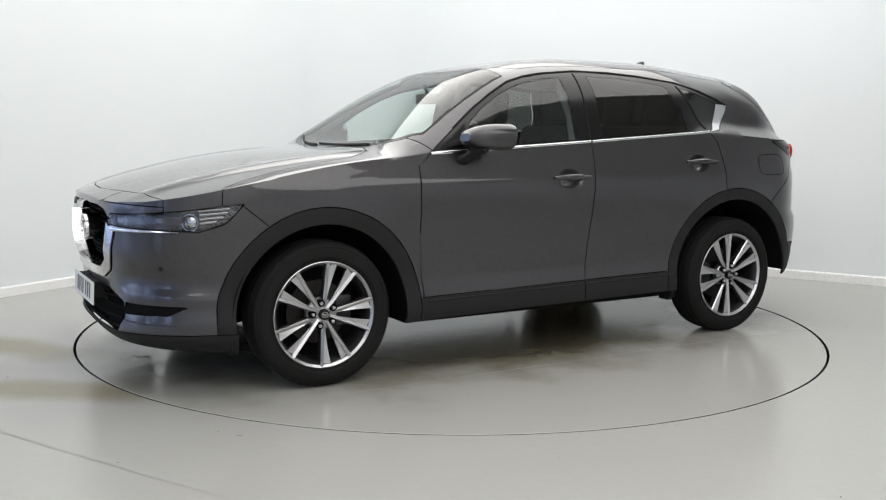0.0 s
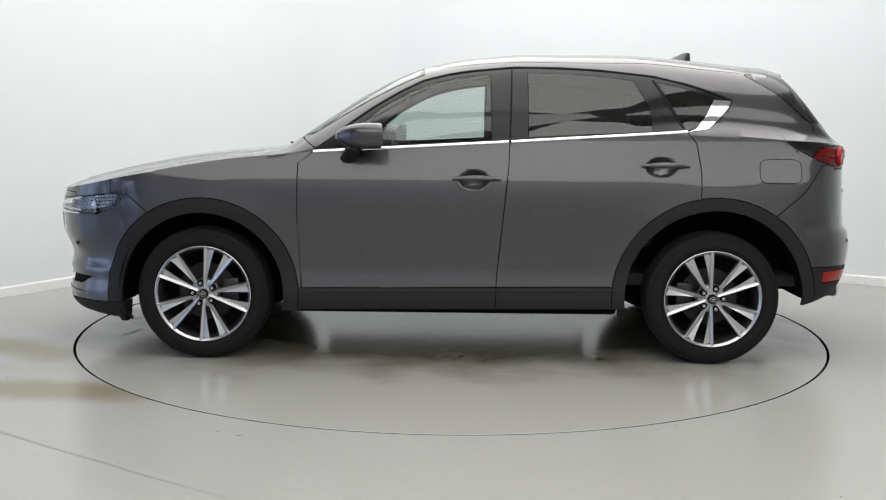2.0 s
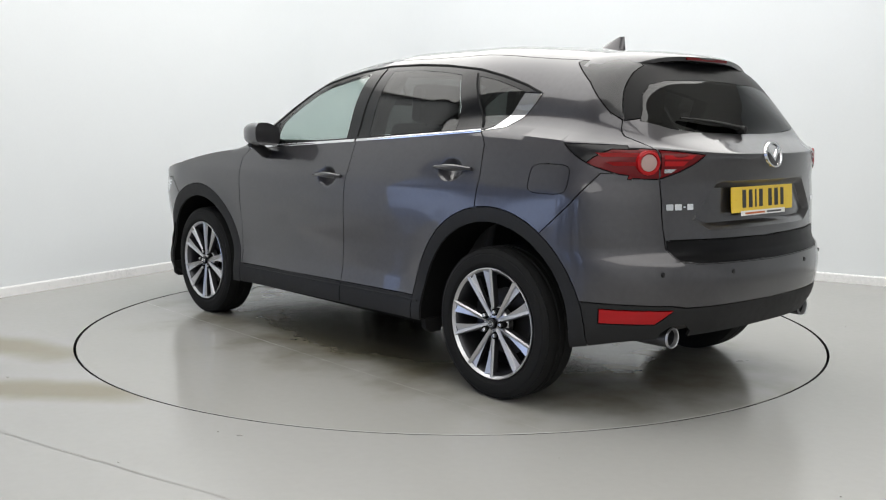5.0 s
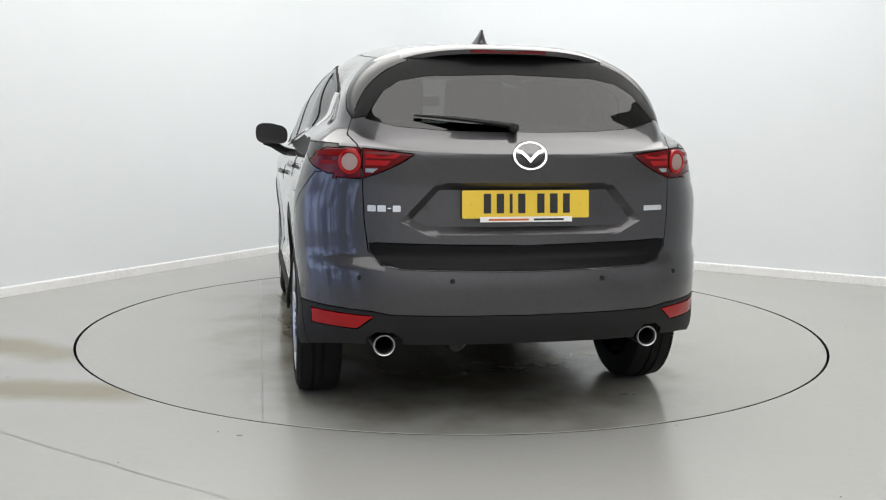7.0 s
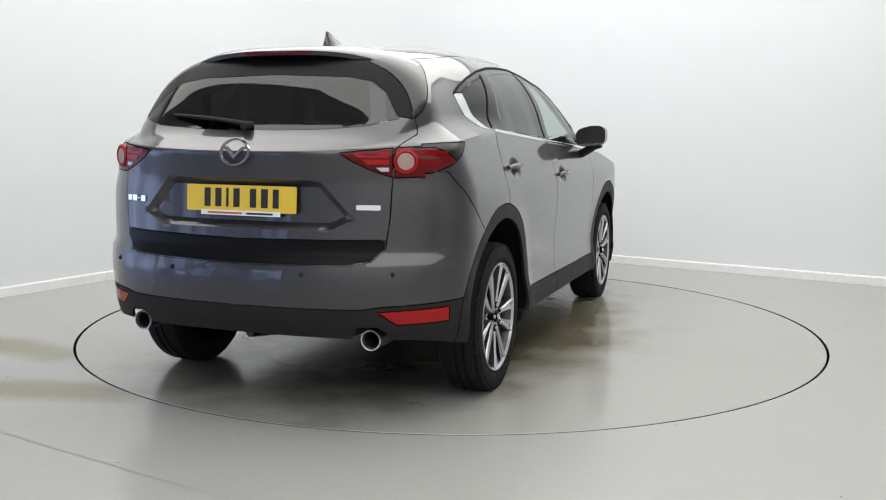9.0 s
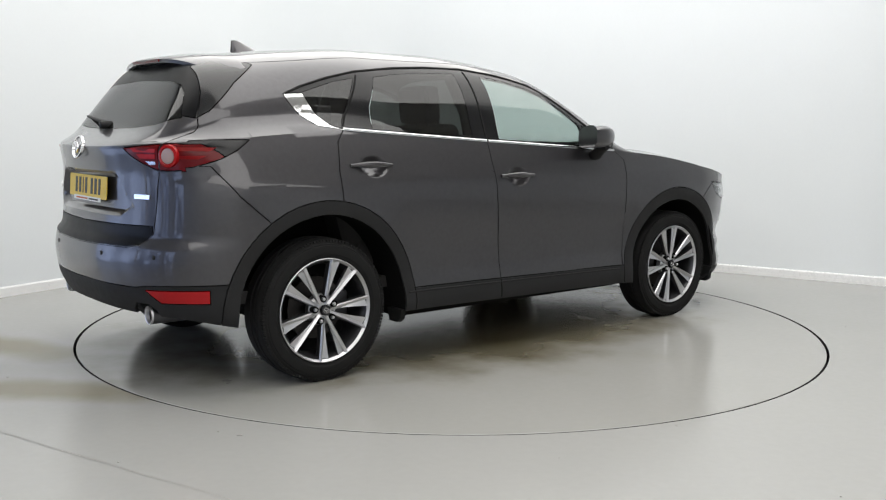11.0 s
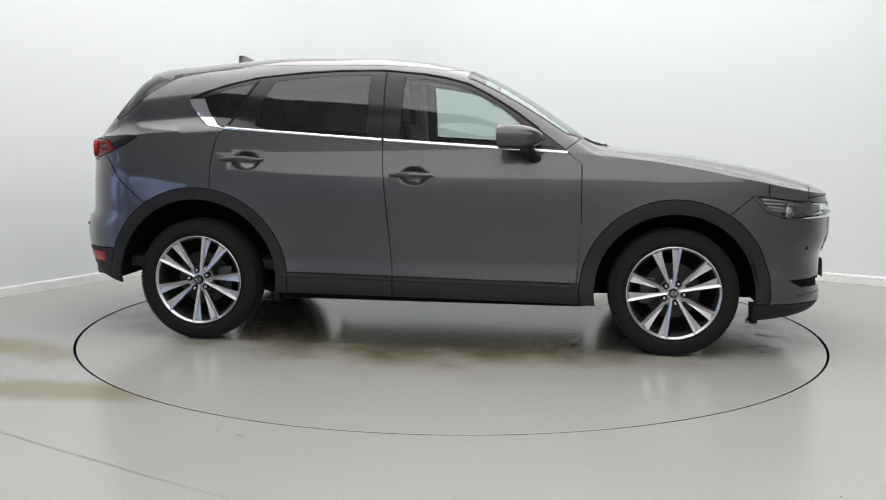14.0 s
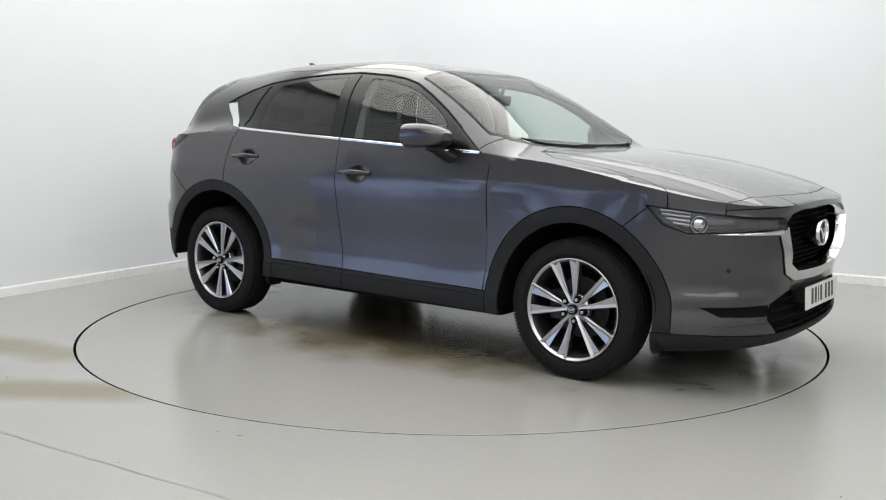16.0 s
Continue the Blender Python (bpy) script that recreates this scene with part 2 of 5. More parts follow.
# daylight beyond the open doorway: yard wall and sky glow seen only as a reflection in the paintwork
YARD = bpy.data.materials.new("daylight_distance")
YARD.use_nodes = True
yb = YARD.node_tree.nodes["Principled BSDF"]
yb.inputs["Base Color"].default_value = (0.2, 0.25, 0.35, 1)
yb.inputs["Emission Color"].default_value = (0.53, 0.66, 1.0, 1)
yn, yr, yt = YARD.node_tree.nodes.new("ShaderNodeTexNoise"), YARD.node_tree.nodes.new("ShaderNodeMapRange"), YARD.node_tree.nodes.new("ShaderNodeTexCoord")
yn.inputs["Scale"].default_value, yn.inputs["Detail"].default_value = 0.45, 5
yr.inputs["From Min"].default_value, yr.inputs["From Max"].default_value = 0.40, 0.62
yr.inputs["To Min"].default_value, yr.inputs["To Max"].default_value = 0.22, 2.5
YARD.node_tree.links.new(yt.outputs["Object"], yn.inputs["Vector"])
YARD.node_tree.links.new(yn.outputs[0], yr.inputs["Value"])
YARD.node_tree.links.new(yr.outputs[0], yb.inputs["Emission Strength"])
bm = bmesh.new()
o = CORNER + LEFT_D * 12.0 - LEFT_IN * 3.5
for sgn in (-1, 1):
    for z in (0.0, 5.0):
        bm.verts.new(o + LEFT_D * (14 * sgn) + Vector((0, 0, z)))
vs = list(bm.verts)
bm.faces.new((vs[0], vs[1], vs[3], vs[2]))
bm.faces.new([bm.verts.new(c) for c in ((-20, -13, 0), (2, -13, 0), (2, -13, 5), (-20, -13, 5))])
tagged(part("backdrop", bm, YARD, smooth=False), "bluish daylight distance beyond the doorway", "backdrop", kind="structure")

# posts that divide the doorway
for k in range(2):
    bm = bmesh.new()
    c = CORNER + LEFT_D * (OPENING[0] + (OPENING[1] - OPENING[0]) * (k + 1) / 3)
    box(bm, -0.045, 0.045, -0.06, 0.06, 0, OPENING[3], 0.008, m=Matrix.Translation(c) @ Matrix.Rotation(radians(59.7), 4, "Z"))
    tagged(part("door_post", bm, BASE, smooth=False), "white upright post in the wide doorway", "door frame", kind="structure")

# floor sheet with a round hole for the turntable
bm = bmesh.new()
N = 180
inner = [bm.verts.new((R_DISC * math.cos(2 * math.pi * k / N), R_DISC * math.sin(2 * math.pi * k / N), 0)) for k in range(N)]
outer = [bm.verts.new((40 * math.cos(2 * math.pi * k / N), 40 * math.sin(2 * math.pi * k / N), 0)) for k in range(N)]
for k in range(N):
    j = (k + 1) % N
    bm.faces.new((inner[k], outer[k], outer[j], inner[j]))
tagged(part("floor", bm, FLOOR, smooth=False), "pale grey painted concrete floor with faint stains", "floor", kind="structure")
bm = bmesh.new()
lathe(bm, [(0.01, -0.12), (R_DISC - 0.1, -0.12), (R_DISC + 0.002, -0.12), (R_DISC + 0.0005, -0.0005)], axis="z", n=180)
bmesh.ops.recalc_face_normals(bm, faces=bm.faces)
tagged(part("turntable_pit", bm, GAP, smooth=False), "dark narrow gap round the turntable", "floor gap", kind="structure")

# turntable: rotates with the car
turntable = new("turntable")
tagged(turntable, "round pale grey floor turntable with thin dark rim gap", "turntable")
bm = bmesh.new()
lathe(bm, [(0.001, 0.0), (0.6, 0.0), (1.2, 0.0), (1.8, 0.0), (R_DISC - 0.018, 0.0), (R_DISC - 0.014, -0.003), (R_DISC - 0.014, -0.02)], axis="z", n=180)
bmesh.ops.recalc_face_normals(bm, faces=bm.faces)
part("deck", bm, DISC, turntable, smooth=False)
# deck edge coloured black to paint the shade inside the rim gap
bm = bmesh.new()
lathe(bm, [(R_DISC - 0.0136, -0.0022), (R_DISC - 0.0132, -0.06)], axis="z", n=180)
bmesh.ops.recalc_face_normals(bm, faces=bm.faces)
part("deck_rim", bm, GAP, turntable, "dark steel rim of the turntable")

# ---- car body skin (half, y >= 0): x forward, origin under the middle of the wheelbase ----
def table(*pairs):
    xs, ys = [q[0] for q in pairs], [q[1] for q in pairs]

    def smooth(x):
        """Monotone cubic through the pairs."""
        n = len(xs)
        if x <= xs[0]:
            return ys[0]
        if x >= xs[-1]:
            return ys[-1]
        i = max(k for k in range(n - 1) if xs[k] <= x)
        sl = [(ys[k + 1] - ys[k]) / (xs[k + 1] - xs[k]) for k in range(n - 1)]

        def tan(k):
            if k == 0:
                return sl[0]
            if k == n - 1:
                return sl[-1]
            if sl[k - 1] * sl[k] <= 0:
                return 0.0
            return 2 * sl[k - 1] * sl[k] / (sl[k - 1] + sl[k])
        h = xs[i + 1] - xs[i]
        t = (x - xs[i]) / h
        return (2 * t**3 - 3 * t**2 + 1) * ys[i] + (t**3 - 2 * t**2 + t) * h * tan(i) + (3 * t**2 - 2 * t**3) * ys[i + 1] + (t**3 - t**2) * h * tan(i + 1)
    return smooth


half_width = table((0.18, 0.82), (0.26, 0.893), (0.34, 0.903), (0.42, 0.891), (0.50, 0.881), (0.60, 0.883), (0.72, 0.893), (0.82, 0.901), (0.91, 0.902), (0.97, 0.896), (1.01, 0.884), (1.07, 0.866), (1.13, 0.846), (1.23, 0.81))
nose_x = table((0.18, 2.10), (0.23, 2.22), (0.30, 2.26), (0.45, 2.245), (0.55, 2.255), (0.68, 2.285), (0.80, 2.285), (0.88, 2.265))
tail_x = table((0.18, -2.02), (0.30, -2.12), (0.38, -2.19), (0.48, -2.235), (0.60, -2.25), (0.69, -2.235), (0.73, -2.205), (0.85, -2.195), (1.00, -2.19), (1.10, -2.205), (1.135, -2.21), (1.2, -2.15))
shoulder_z = table((-2.21, 1.137), (-2.07, 1.166), (-1.72, 1.192), (-1.2, 1.222), (-0.27, 1.170), (0.76, 1.108), (1.16, 1.075), (1.70, 0.985), (2.0, 0.925), (2.2, 0.893), (2.29, 0.885))
crown_z = table((-2.21, 1.138), (-2.13, 1.183), (-2.065, 1.225), (-1.97, 1.355), (-1.88, 1.475), (-1.79, 1.565), (-1.68, 1.595), (-1.24, 1.643), (-0.9, 1.663), (-0.4, 1.661), (-0.09, 1.637), (0.16, 1.588), (0.28, 1.545), (0.50, 1.432), (0.76, 1.262), (0.93, 1.152), (1.02, 1.134), (1.48, 1.090), (1.91, 1.008), (2.15, 0.942), (2.25, 0.905), (2.29, 0.886))
inset = table((-2.2, 0.0), (-2.05, 0.07), (-1.85, 0.12), (-1.5, 0.13), (-0.9, 0.03), (0.3, 0.02), (0.9, 0.0))
sect_m = table((-2.2, 2.6), (-1.95, 3.2), (-1.5, 3.5), (-0.8, 4.2), (0.0, 4.6), (0.3, 6.0), (0.8, 7.0), (1.0, 3.0), (1.5, 2.4), (2.2, 2.1))
sect_n = table((-2.2, 1.4), (-1.95, 2.2), (-1.5, 2.5), (-0.8, 1.6), (0.3, 1.55), (0.8, 1.5), (1.0, 1.25), (1.6, 1.1), (2.2, 1.0))
FRONT_HUB, REAR_HUB, HUB_Z, WHEEL_R = 1.352, -1.352, 0.352, 0.355
LF, LR = 0.66, 0.46
bottom_z = table((-2.25, 0.375), (-2.08, 0.365), (-1.8, 0.31), (-0.9, 0.295), (0.8, 0.275), (1.0, 0.265), (1.7, 0.19), (2.0, 0.20), (2.29, 0.225))


def outline(k, z):
    """Plan point of the lower body at height z; k runs 0..3: nose corner, side, tail corner."""
    w, xf, xr = half_width(z), nose_x(z), tail_x(z)
    if k <= 1:
        a = k * math.pi / 2
        x, y = xf - LF + LF * math.cos(a) ** 0.95, w * max(math.sin(a), 0) ** (2 / 3.3)
    elif k <= 2:
        x, y = (xf - LF) + (xr + LR - xf + LF) * (k - 1), w
    else:
        a = (3 - k) * math.pi / 2
        x, y = xr + LR - LR * max(math.cos(a), 0.0), w * max(math.sin(a), 0) ** (2 / 2.65)
    if y > 0.5:
        for hx, rad in ((FRONT_HUB, 0.52), (REAR_HUB, 0.54)):
            r = math.hypot(x - hx, z - HUB_Z)
            y += 0.011 * math.exp(-((r - rad + 0.05) / 0.09) ** 2) * (1 if z < 1.0 else 0.3)
    return x, y


def build_skin():
    bm = bmesh.new()
    ks = [i / 44 for i in range(44)] + [1 + i / 84 for i in range(84)] + [2 + i / 44 for i in range(45)]
    nv, nt = 36, 32
    rows = []
    for k in ks:
        xr, _ = outline(k, 1.0)
        if k <= 1:
            xr = 2.285 - LF + LF * math.cos(k * math.pi / 2)
        if k >= 2:
            xr = -2.21 + LR - LR * math.cos((3 - k) * math.pi / 2)
        zs = shoulder_z(xr)
        col = []
        for j in range(nv + 1):
            zb = bottom_z(xr)
            z = zb + (zs - zb) * j / nv
            x, y = outline(k, z)
            col.append(bm.verts.new((x, y, z)))
        xs, ys = col[-1].co.x, col[-1].co.y
        h = max(crown_z(xs) - zs, 0.0005)
        m, n = sect_m(xs), sect_n(xs)
        for j in range(1, nt + 1):
            a = (j / nt) * math.pi / 2
            y = ys * max(math.cos(a), 0) ** (2 / m) if j < nt else 0.0
            z = zs + h * math.sin(a) ** (2 / n)
            y *= 1 - inset(xs) * (1 - (1 - min((z - zs) / h / 0.24, 1)) ** 2)
            if xs > 0.95:
                ridge = 0.56 + 0.10 * (2.1 - xs)
                z += 0.011 * math.exp(-((y - ridge) / 0.05) ** 2) * min(1, (xs - 0.95) / 0.25) * min(1, max(2.25 - xs, 0) / 0.2)
            col.append(bm.verts.new((xs, y, z)))
        rows.append(col)
    for p, q in zip(rows, rows[1:]):
        for j in range(len(p) - 1):
            bm.faces.new((p[j], q[j], q[j + 1], p[j + 1]))
    bmesh.ops.remove_doubles(bm, verts=bm.verts, dist=0.0006)
    bmesh.ops.recalc_face_normals(bm, faces=bm.faces)
    c = sum((f.normal.dot(f.calc_center_median() - Vector((0, 0, 0.8))) > 0) for f in bm.faces)
    if c < len(bm.faces) / 2:
        bmesh.ops.reverse_faces(bm, faces=bm.faces)
    return bm


VIEW = {"side": (0, 2, (0, 1, 0)), "end": (1, 2, (1, 0, 0)), "top": (0, 1, (0, 0, 1))}


def inside(poly, u, v):
    hit = False
    n = len(poly)
    for i in range(n):
        (x0, y0), (x1, y1) = poly[i], poly[(i + 1) % n]
        if (y0 > v) != (y1 > v) and u < (x1 - x0) * (v - y0) / (y1 - y0) + x0:
            hit = not hit
    return hit


def mark(bm, lab, code, view, poly, keep, only=None):
    """Cut the outline into the skin along the view's axis and give the faces inside it the code."""
    iu, iv, axis = VIEW[view]
    axis = Vector(axis)
    u0, u1 = min(q[0] for q in poly) - 0.05, max(q[0] for q in poly) + 0.05
    v0, v1 = min(q[1] for q in poly) - 0.05, max(q[1] for q in poly) + 0.05
    n = len(poly)
    for i in range(n):
        (ax, ay), (bx, by) = poly[i], poly[(i + 1) % n]
        lo_u, hi_u, lo_v, hi_v = min(ax, bx) - 1e-4, max(ax, bx) + 1e-4, min(ay, by) - 1e-4, max(ay, by) + 1e-4
        geom = set()
        for f in bm.faces:
            us = [v.co[iu] for v in f.verts]
            if max(us) < lo_u or min(us) > hi_u:
                continue
            vs = [v.co[iv] for v in f.verts]
            if max(vs) < lo_v or min(vs) > hi_v or not keep(f.calc_center_median()):
                continue
            geom.add(f)
            geom.update(f.edges)
            geom.update(f.verts)
        if not geom:
            continue
        d = Vector((0, 0, 0))
        d[iu], d[iv] = bx - ax, by - ay
        no = d.cross(axis).normalized()
        co = Vector((0, 0, 0))
        co[iu], co[iv] = ax, ay
        bmesh.ops.bisect_plane(bm, geom=list(geom), dist=1e-5, plane_co=co, plane_no=no)
    for f in bm.faces:
        c = f.calc_center_median()
        if u0 < c[iu] < u1 and v0 < c[iv] < v1 and keep(c) and inside(poly, c[iu], c[iv]) and (only is None or f[lab] in only):
            f[lab] = code


def arc(cx, cz, r, a0, a1, n, squash=1.0):
    return [(cx + r * math.cos(radians(a0 + (a1 - a0) * i / n)), cz + squash * r * math.sin(radians(a0 + (a1 - a0) * i / n))) for i in range(n + 1)]


CODES = ["quarter_panel", "roof", "windscreen", "hood", "front_fender", "front_bumper", "rear_bumper", "front_door", "rear_door", "sill_cladding", "front_arch_cladding", "rear_arch_cladding",
         "wheel_hole", "window_surround", "front_door_glass", "rear_door_glass", "quarter_glass", "chrome_corner", "tail_lamp", "tailgate_lamp", "tailgate", "rear_glass", "rear_lower_cladding",
         "front_lip", "headlamp", "grille", "chrome_wing", "lower_intake", "fuel_flap", "tailgate_band", "rear_reflector", "fog_slot", "screen_border", "spoiler_fin", "rear_fin", "lamp_shroud"]
CODE = {n: i for i, n in enumerate(CODES)}
skin = build_skin()
lab = skin.faces.layers.int.new("lab")
side = lambda c: c.y > 0.35
rear = lambda c: c.x < -1.55
rearside = lambda c: c.x < -1.6 and c.y > 0.74
front = lambda c: c.x > 1.55
up = lambda c: c.z > 0.86


def M(name, view, poly, keep, only=None):
    mark(skin, lab, CODE[name], view, poly, keep, [CODE[o] for o in only] if only else None)


M("roof", "top", [(0.165, -0.01), (0.165, 0.30), (0.13, 0.50), (0.05, 0.545), (-0.6, 0.56), (-1.3, 0.545), (-1.66, 0.52), (-1.66, -0.01)], lambda c: c.z > 1.35)
SKIN_TREE = bvhtree.BVHTree.FromBMesh(skin)


def pillar_edge(x, z, back):
    """The windscreen's edge, a pillar's width inboard of the side window line."""
    hit = SKIN_TREE.ray_cast(Vector((x, 2, z)), Vector((0, -1, 0)))[0]
    return (x, hit.y - back)


WINDOW_LINE = ((0.765, 1.112, 0.085), (0.60, 1.235, 0.075), (0.46, 1.335, 0.062), (0.32, 1.42, 0.055), (0.19, 1.485, 0.05))
M("screen_border", "top", [(1.01, -0.01), (1.0, 0.25), (0.94, 0.52), (0.85, 0.70)] + [pillar_edge(*q) for q in WINDOW_LINE] + [(0.20, 0.30), (0.215, -0.01)], lambda c: c.z > 1.08 and c.x > 0)
M("windscreen", "top", [(0.985, -0.01), (0.975, 0.25), (0.915, 0.51), (0.835, 0.675)] + [pillar_edge(x - 0.006, z, w + 0.016) for x, z, w in WINDOW_LINE] + [(0.225, 0.30), (0.24, -0.01)], lambda c: c.z > 1.08 and c.x > 0)
M("front_fender", "side", [(0.745, 1.125), (0.838, 1.05), (0.842, 0.73), (0.82, 0.30), (1.9, 0.3), (2.3, 0.8), (2.3, 1.2), (0.85, 1.2)], lambda c: c.y > 0.35 and c.x > 0.7, ["quarter_panel"])
M("front_bumper", "side", [(1.745, 0.885), (1.63, 0.79), (1.45, 0.5), (1.45, 0.1), (2.5, 0.1), (2.5, 0.90), (2.0, 0.875)], lambda c: c.x > 1.4)
M("hood", "top", [(1.02, -0.01), (1.01, 0.25), (0.97, 0.50), (1.02, 0.66), (1.16, 0.755), (1.45, 0.775), (1.66, 0.80), (1.80, 0.845), (1.93, 0.95), (2.05, 0.80), (2.10, 0.60), (2.135, 0.42), (2.18, 0.2), (2.195, -0.01)], lambda c: c.z > 0.845 and c.x > 0.8)
FD = [(0.756, 1.112), (0.838, 1.05), (0.842, 0.73), (0.82, 0.38), (-0.205, 0.388), (-0.212, 0.49), (-0.266, 1.05), (-0.272, 1.172)]
RD = [(-0.272, 1.172), (-0.266, 1.05), (-0.212, 0.49), (-0.205, 0.388), (-0.88, 0.402), (-0.95, 0.66), (-1.10, 0.815), (-1.262, 0.885), (-1.266, 1.02), (-1.245, 1.17), (-1.195, 1.232)]
M("front_door", "side", FD, side)
M("rear_door", "side", RD, side)
DLO = [(0.772, 1.108), (0.60, 1.235), (0.46, 1.335), (0.32, 1.42), (0.19, 1.485), (0.06, 1.52), (-0.06, 1.54), (-0.30, 1.562), (-0.55, 1.56), (-0.77, 1.547), (-1.04, 1.516), (-1.22, 1.475), (-1.36, 1.432), (-1.455, 1.395), (-1.39, 1.30), (-1.31, 1.245), (-1.195, 1.228), (-0.272, 1.172)]
M("window_surround", "side", DLO, side)
M("front_door_glass", "side", [(0.52, 1.145), (0.50, 1.265), (0.40, 1.345), (0.26, 1.425), (0.14, 1.472), (0.0, 1.505), (-0.17, 1.528), (-0.175, 1.182)], side, ["window_surround"])
M("rear_door_glass", "side", [(-0.37, 1.195), (-0.37, 1.535), (-0.60, 1.53), (-0.80, 1.513), (-0.93, 1.495), (-1.01, 1.34), (-1.02, 1.228)], side, ["window_surround"])
M("quarter_glass", "side", [(-1.06, 1.485), (-1.18, 1.462), (-1.30, 1.425), (-1.375, 1.398), (-1.30, 1.29), (-1.24, 1.243), (-1.20, 1.238)], side, ["window_surround"])
M("chrome_corner", "side", [(-1.36, 1.402), (-1.462, 1.397), (-1.44, 1.355), (-1.39, 1.295), (-1.32, 1.243), (-1.195, 1.226), (-1.25, 1.245), (-1.31, 1.305)], side)
M("rear_bumper", "side", [(-1.91, 1.06), (-1.80, 0.92), (-1.66, 0.80), (-1.60, 0.5), (-1.60, 0.1), (-2.5, 0.1), (-2.5, 1.06)], lambda c: c.x < -1.5)
M("tailgate", "end", [(-0.01, 0.675), (0.50, 0.685), (0.58, 0.70), (0.625, 0.75), (0.640, 0.88), (0.645, 1.04), (0.66, 1.17), (0.69, 1.21), (0.665, 1.285), (0.60, 1.42), (0.53, 1.52), (0.40, 1.61), (-0.01, 1.61)], lambda c: c.x < -1.62)
M("tailgate_band", "end", [(-0.01, 0.677), (0.50, 0.687), (0.58, 0.702), (0.618, 0.745), (0.62, 0.785), (-0.01, 0.775)], lambda c: c.x < -1.9, ["tailgate"])
M("spoiler_fin", "end", [(-0.01, 1.45), (0.36, 1.44), (0.46, 1.42), (0.52, 1.39), (0.61, 1.285), (0.665, 1.275), (0.62, 1.42), (0.58, 1.51), (0.53, 1.62), (-0.01, 1.64)], lambda c: c.x < -1.62)
M("rear_glass", "end", [(-0.01, 1.222), (0.30, 1.228), (0.50, 1.243), (0.62, 1.275), (0.60, 1.30), (0.54, 1.385), (0.47, 1.430), (0.36, 1.450), (-0.01, 1.462)], lambda c: c.x < -1.75)
M("rear_fin", "side", [(-1.555, 1.535), (-1.66, 1.60), (-1.80, 1.60), (-1.82, 1.50), (-1.85, 1.40), (-1.90, 1.275), (-1.84, 1.31), (-1.70, 1.44)], lambda c: c.y > 0.42 and c.x < -1.5, ["quarter_panel", "tailgate", "spoiler_fin"])
M("tail_lamp", "side", [(-1.715, 1.180), (-1.85, 1.178), (-2.4, 1.163), (-2.4, 1.038), (-2.05, 1.045), (-1.97, 1.056), (-1.87, 1.09), (-1.78, 1.135)], lambda c: c.x < -1.6 and c.y > 0.735)
M("tail_lamp", "end", [(0.652, 1.158), (0.76, 1.165), (0.76, 1.042), (0.70, 1.037), (0.648, 1.037)], lambda c: c.x < -1.9 and c.y < 0.745)
M("lamp_shroud", "side", [(-1.70, 1.19), (-2.4, 1.175), (-2.4, 1.150), (-1.93, 1.158), (-1.87, 1.122), (-1.83, 1.085), (-1.70, 1.085)], lambda c: c.x < -1.6 and c.y > 0.7, ["tail_lamp"])
M("tailgate_lamp", "end", [(0.645, 1.157), (0.45, 1.136), (0.50, 1.10), (0.57, 1.065), (0.645, 1.038)], lambda c: c.x < -1.9)
M("rear_lower_cladding", "end", [(-0.01, 0.15), (-0.01, 0.500), (0.55, 0.503), (0.62, 0.515), (0.95, 0.53), (0.95, 0.15)], lambda c: c.x < -1.70 and c.z < 0.6)
M("rear_lower_cladding", "side", [(-1.935, 0.20), (-1.935, 0.60), (-2.5, 0.60), (-2.5, 0.20)], rear, ["rear_lower_cladding"])
M("rear_reflector", "end", [(0.605, 0.494), (0.95, 0.506), (0.95, 0.443), (0.67, 0.436)], lambda c: c.x < -1.935 and c.z < 0.6)
M("tailgate", "end", [(-0.01, 0.818), (0.40, 0.818), (0.505, 0.868), (0.36, 1.024), (-0.01, 1.024)], lambda c: c.x < -1.9, ["tailgate"])
M("tailgate", "end", [(-0.01, 0.848), (0.392, 0.848), (0.455, 0.876), (0.347, 0.994), (-0.01, 0.994)], lambda c: c.x < -1.9, ["tailgate"])
for hx, hz, nm in ((-0.085, 0.972, "front_door"), (-1.06, 1.045, "rear_door")):
    for k in (1.0, 0.8, 0.6, 0.4, 0.2):
        M(nm, "side", [(hx + 0.085 * k * math.cos(a * math.pi / 8), hz + 0.055 * k * math.sin(a * math.pi / 8)) for a in range(16)], lambda c: c.y > 0.7, [nm])
M("fuel_flap", "side", [(-1.675 + 0.108 * math.copysign(abs(math.cos(a)) ** 0.45, math.cos(a)), 1.028 + 0.062 * math.copysign(abs(math.sin(a)) ** 0.45, math.sin(a))) for a in [2 * math.pi * k / 32 for k in range(32)]], lambda c: c.x < -1.4 and c.y > 0.7)
M("sill_cladding", "side", [(0.95, 0.392), (-0.95, 0.416), (-0.95, 0.1), (0.95, 0.1)], side)
FA = arc(FRONT_HUB, HUB_Z, 0.515, -25, 205, 28)
RA = arc(REAR_HUB, HUB_Z, 0.538, -25, 205, 28)
M("front_arch_cladding", "side", FA, side)
M("rear_arch_cladding", "side", RA, side)
M("front_lip", "end", [(-0.01, 0.1), (-0.01, 0.285), (0.5, 0.285), (0.72, 0.295), (0.95, 0.305), (0.95, 0.1)], lambda c: c.x > 1.75)
M("lower_intake", "end", [(-0.01, 0.27), (0.46, 0.28), (0.53, 0.36), (0.50, 0.43), (0.36, 0.475), (-0.01, 0.48)], lambda c: c.x > 1.9)
M("fog_slot", "end", [(0.50, 0.375), (0.74, 0.385), (0.79, 0.425), (0.52, 0.425)], lambda c: c.x > 1.7)
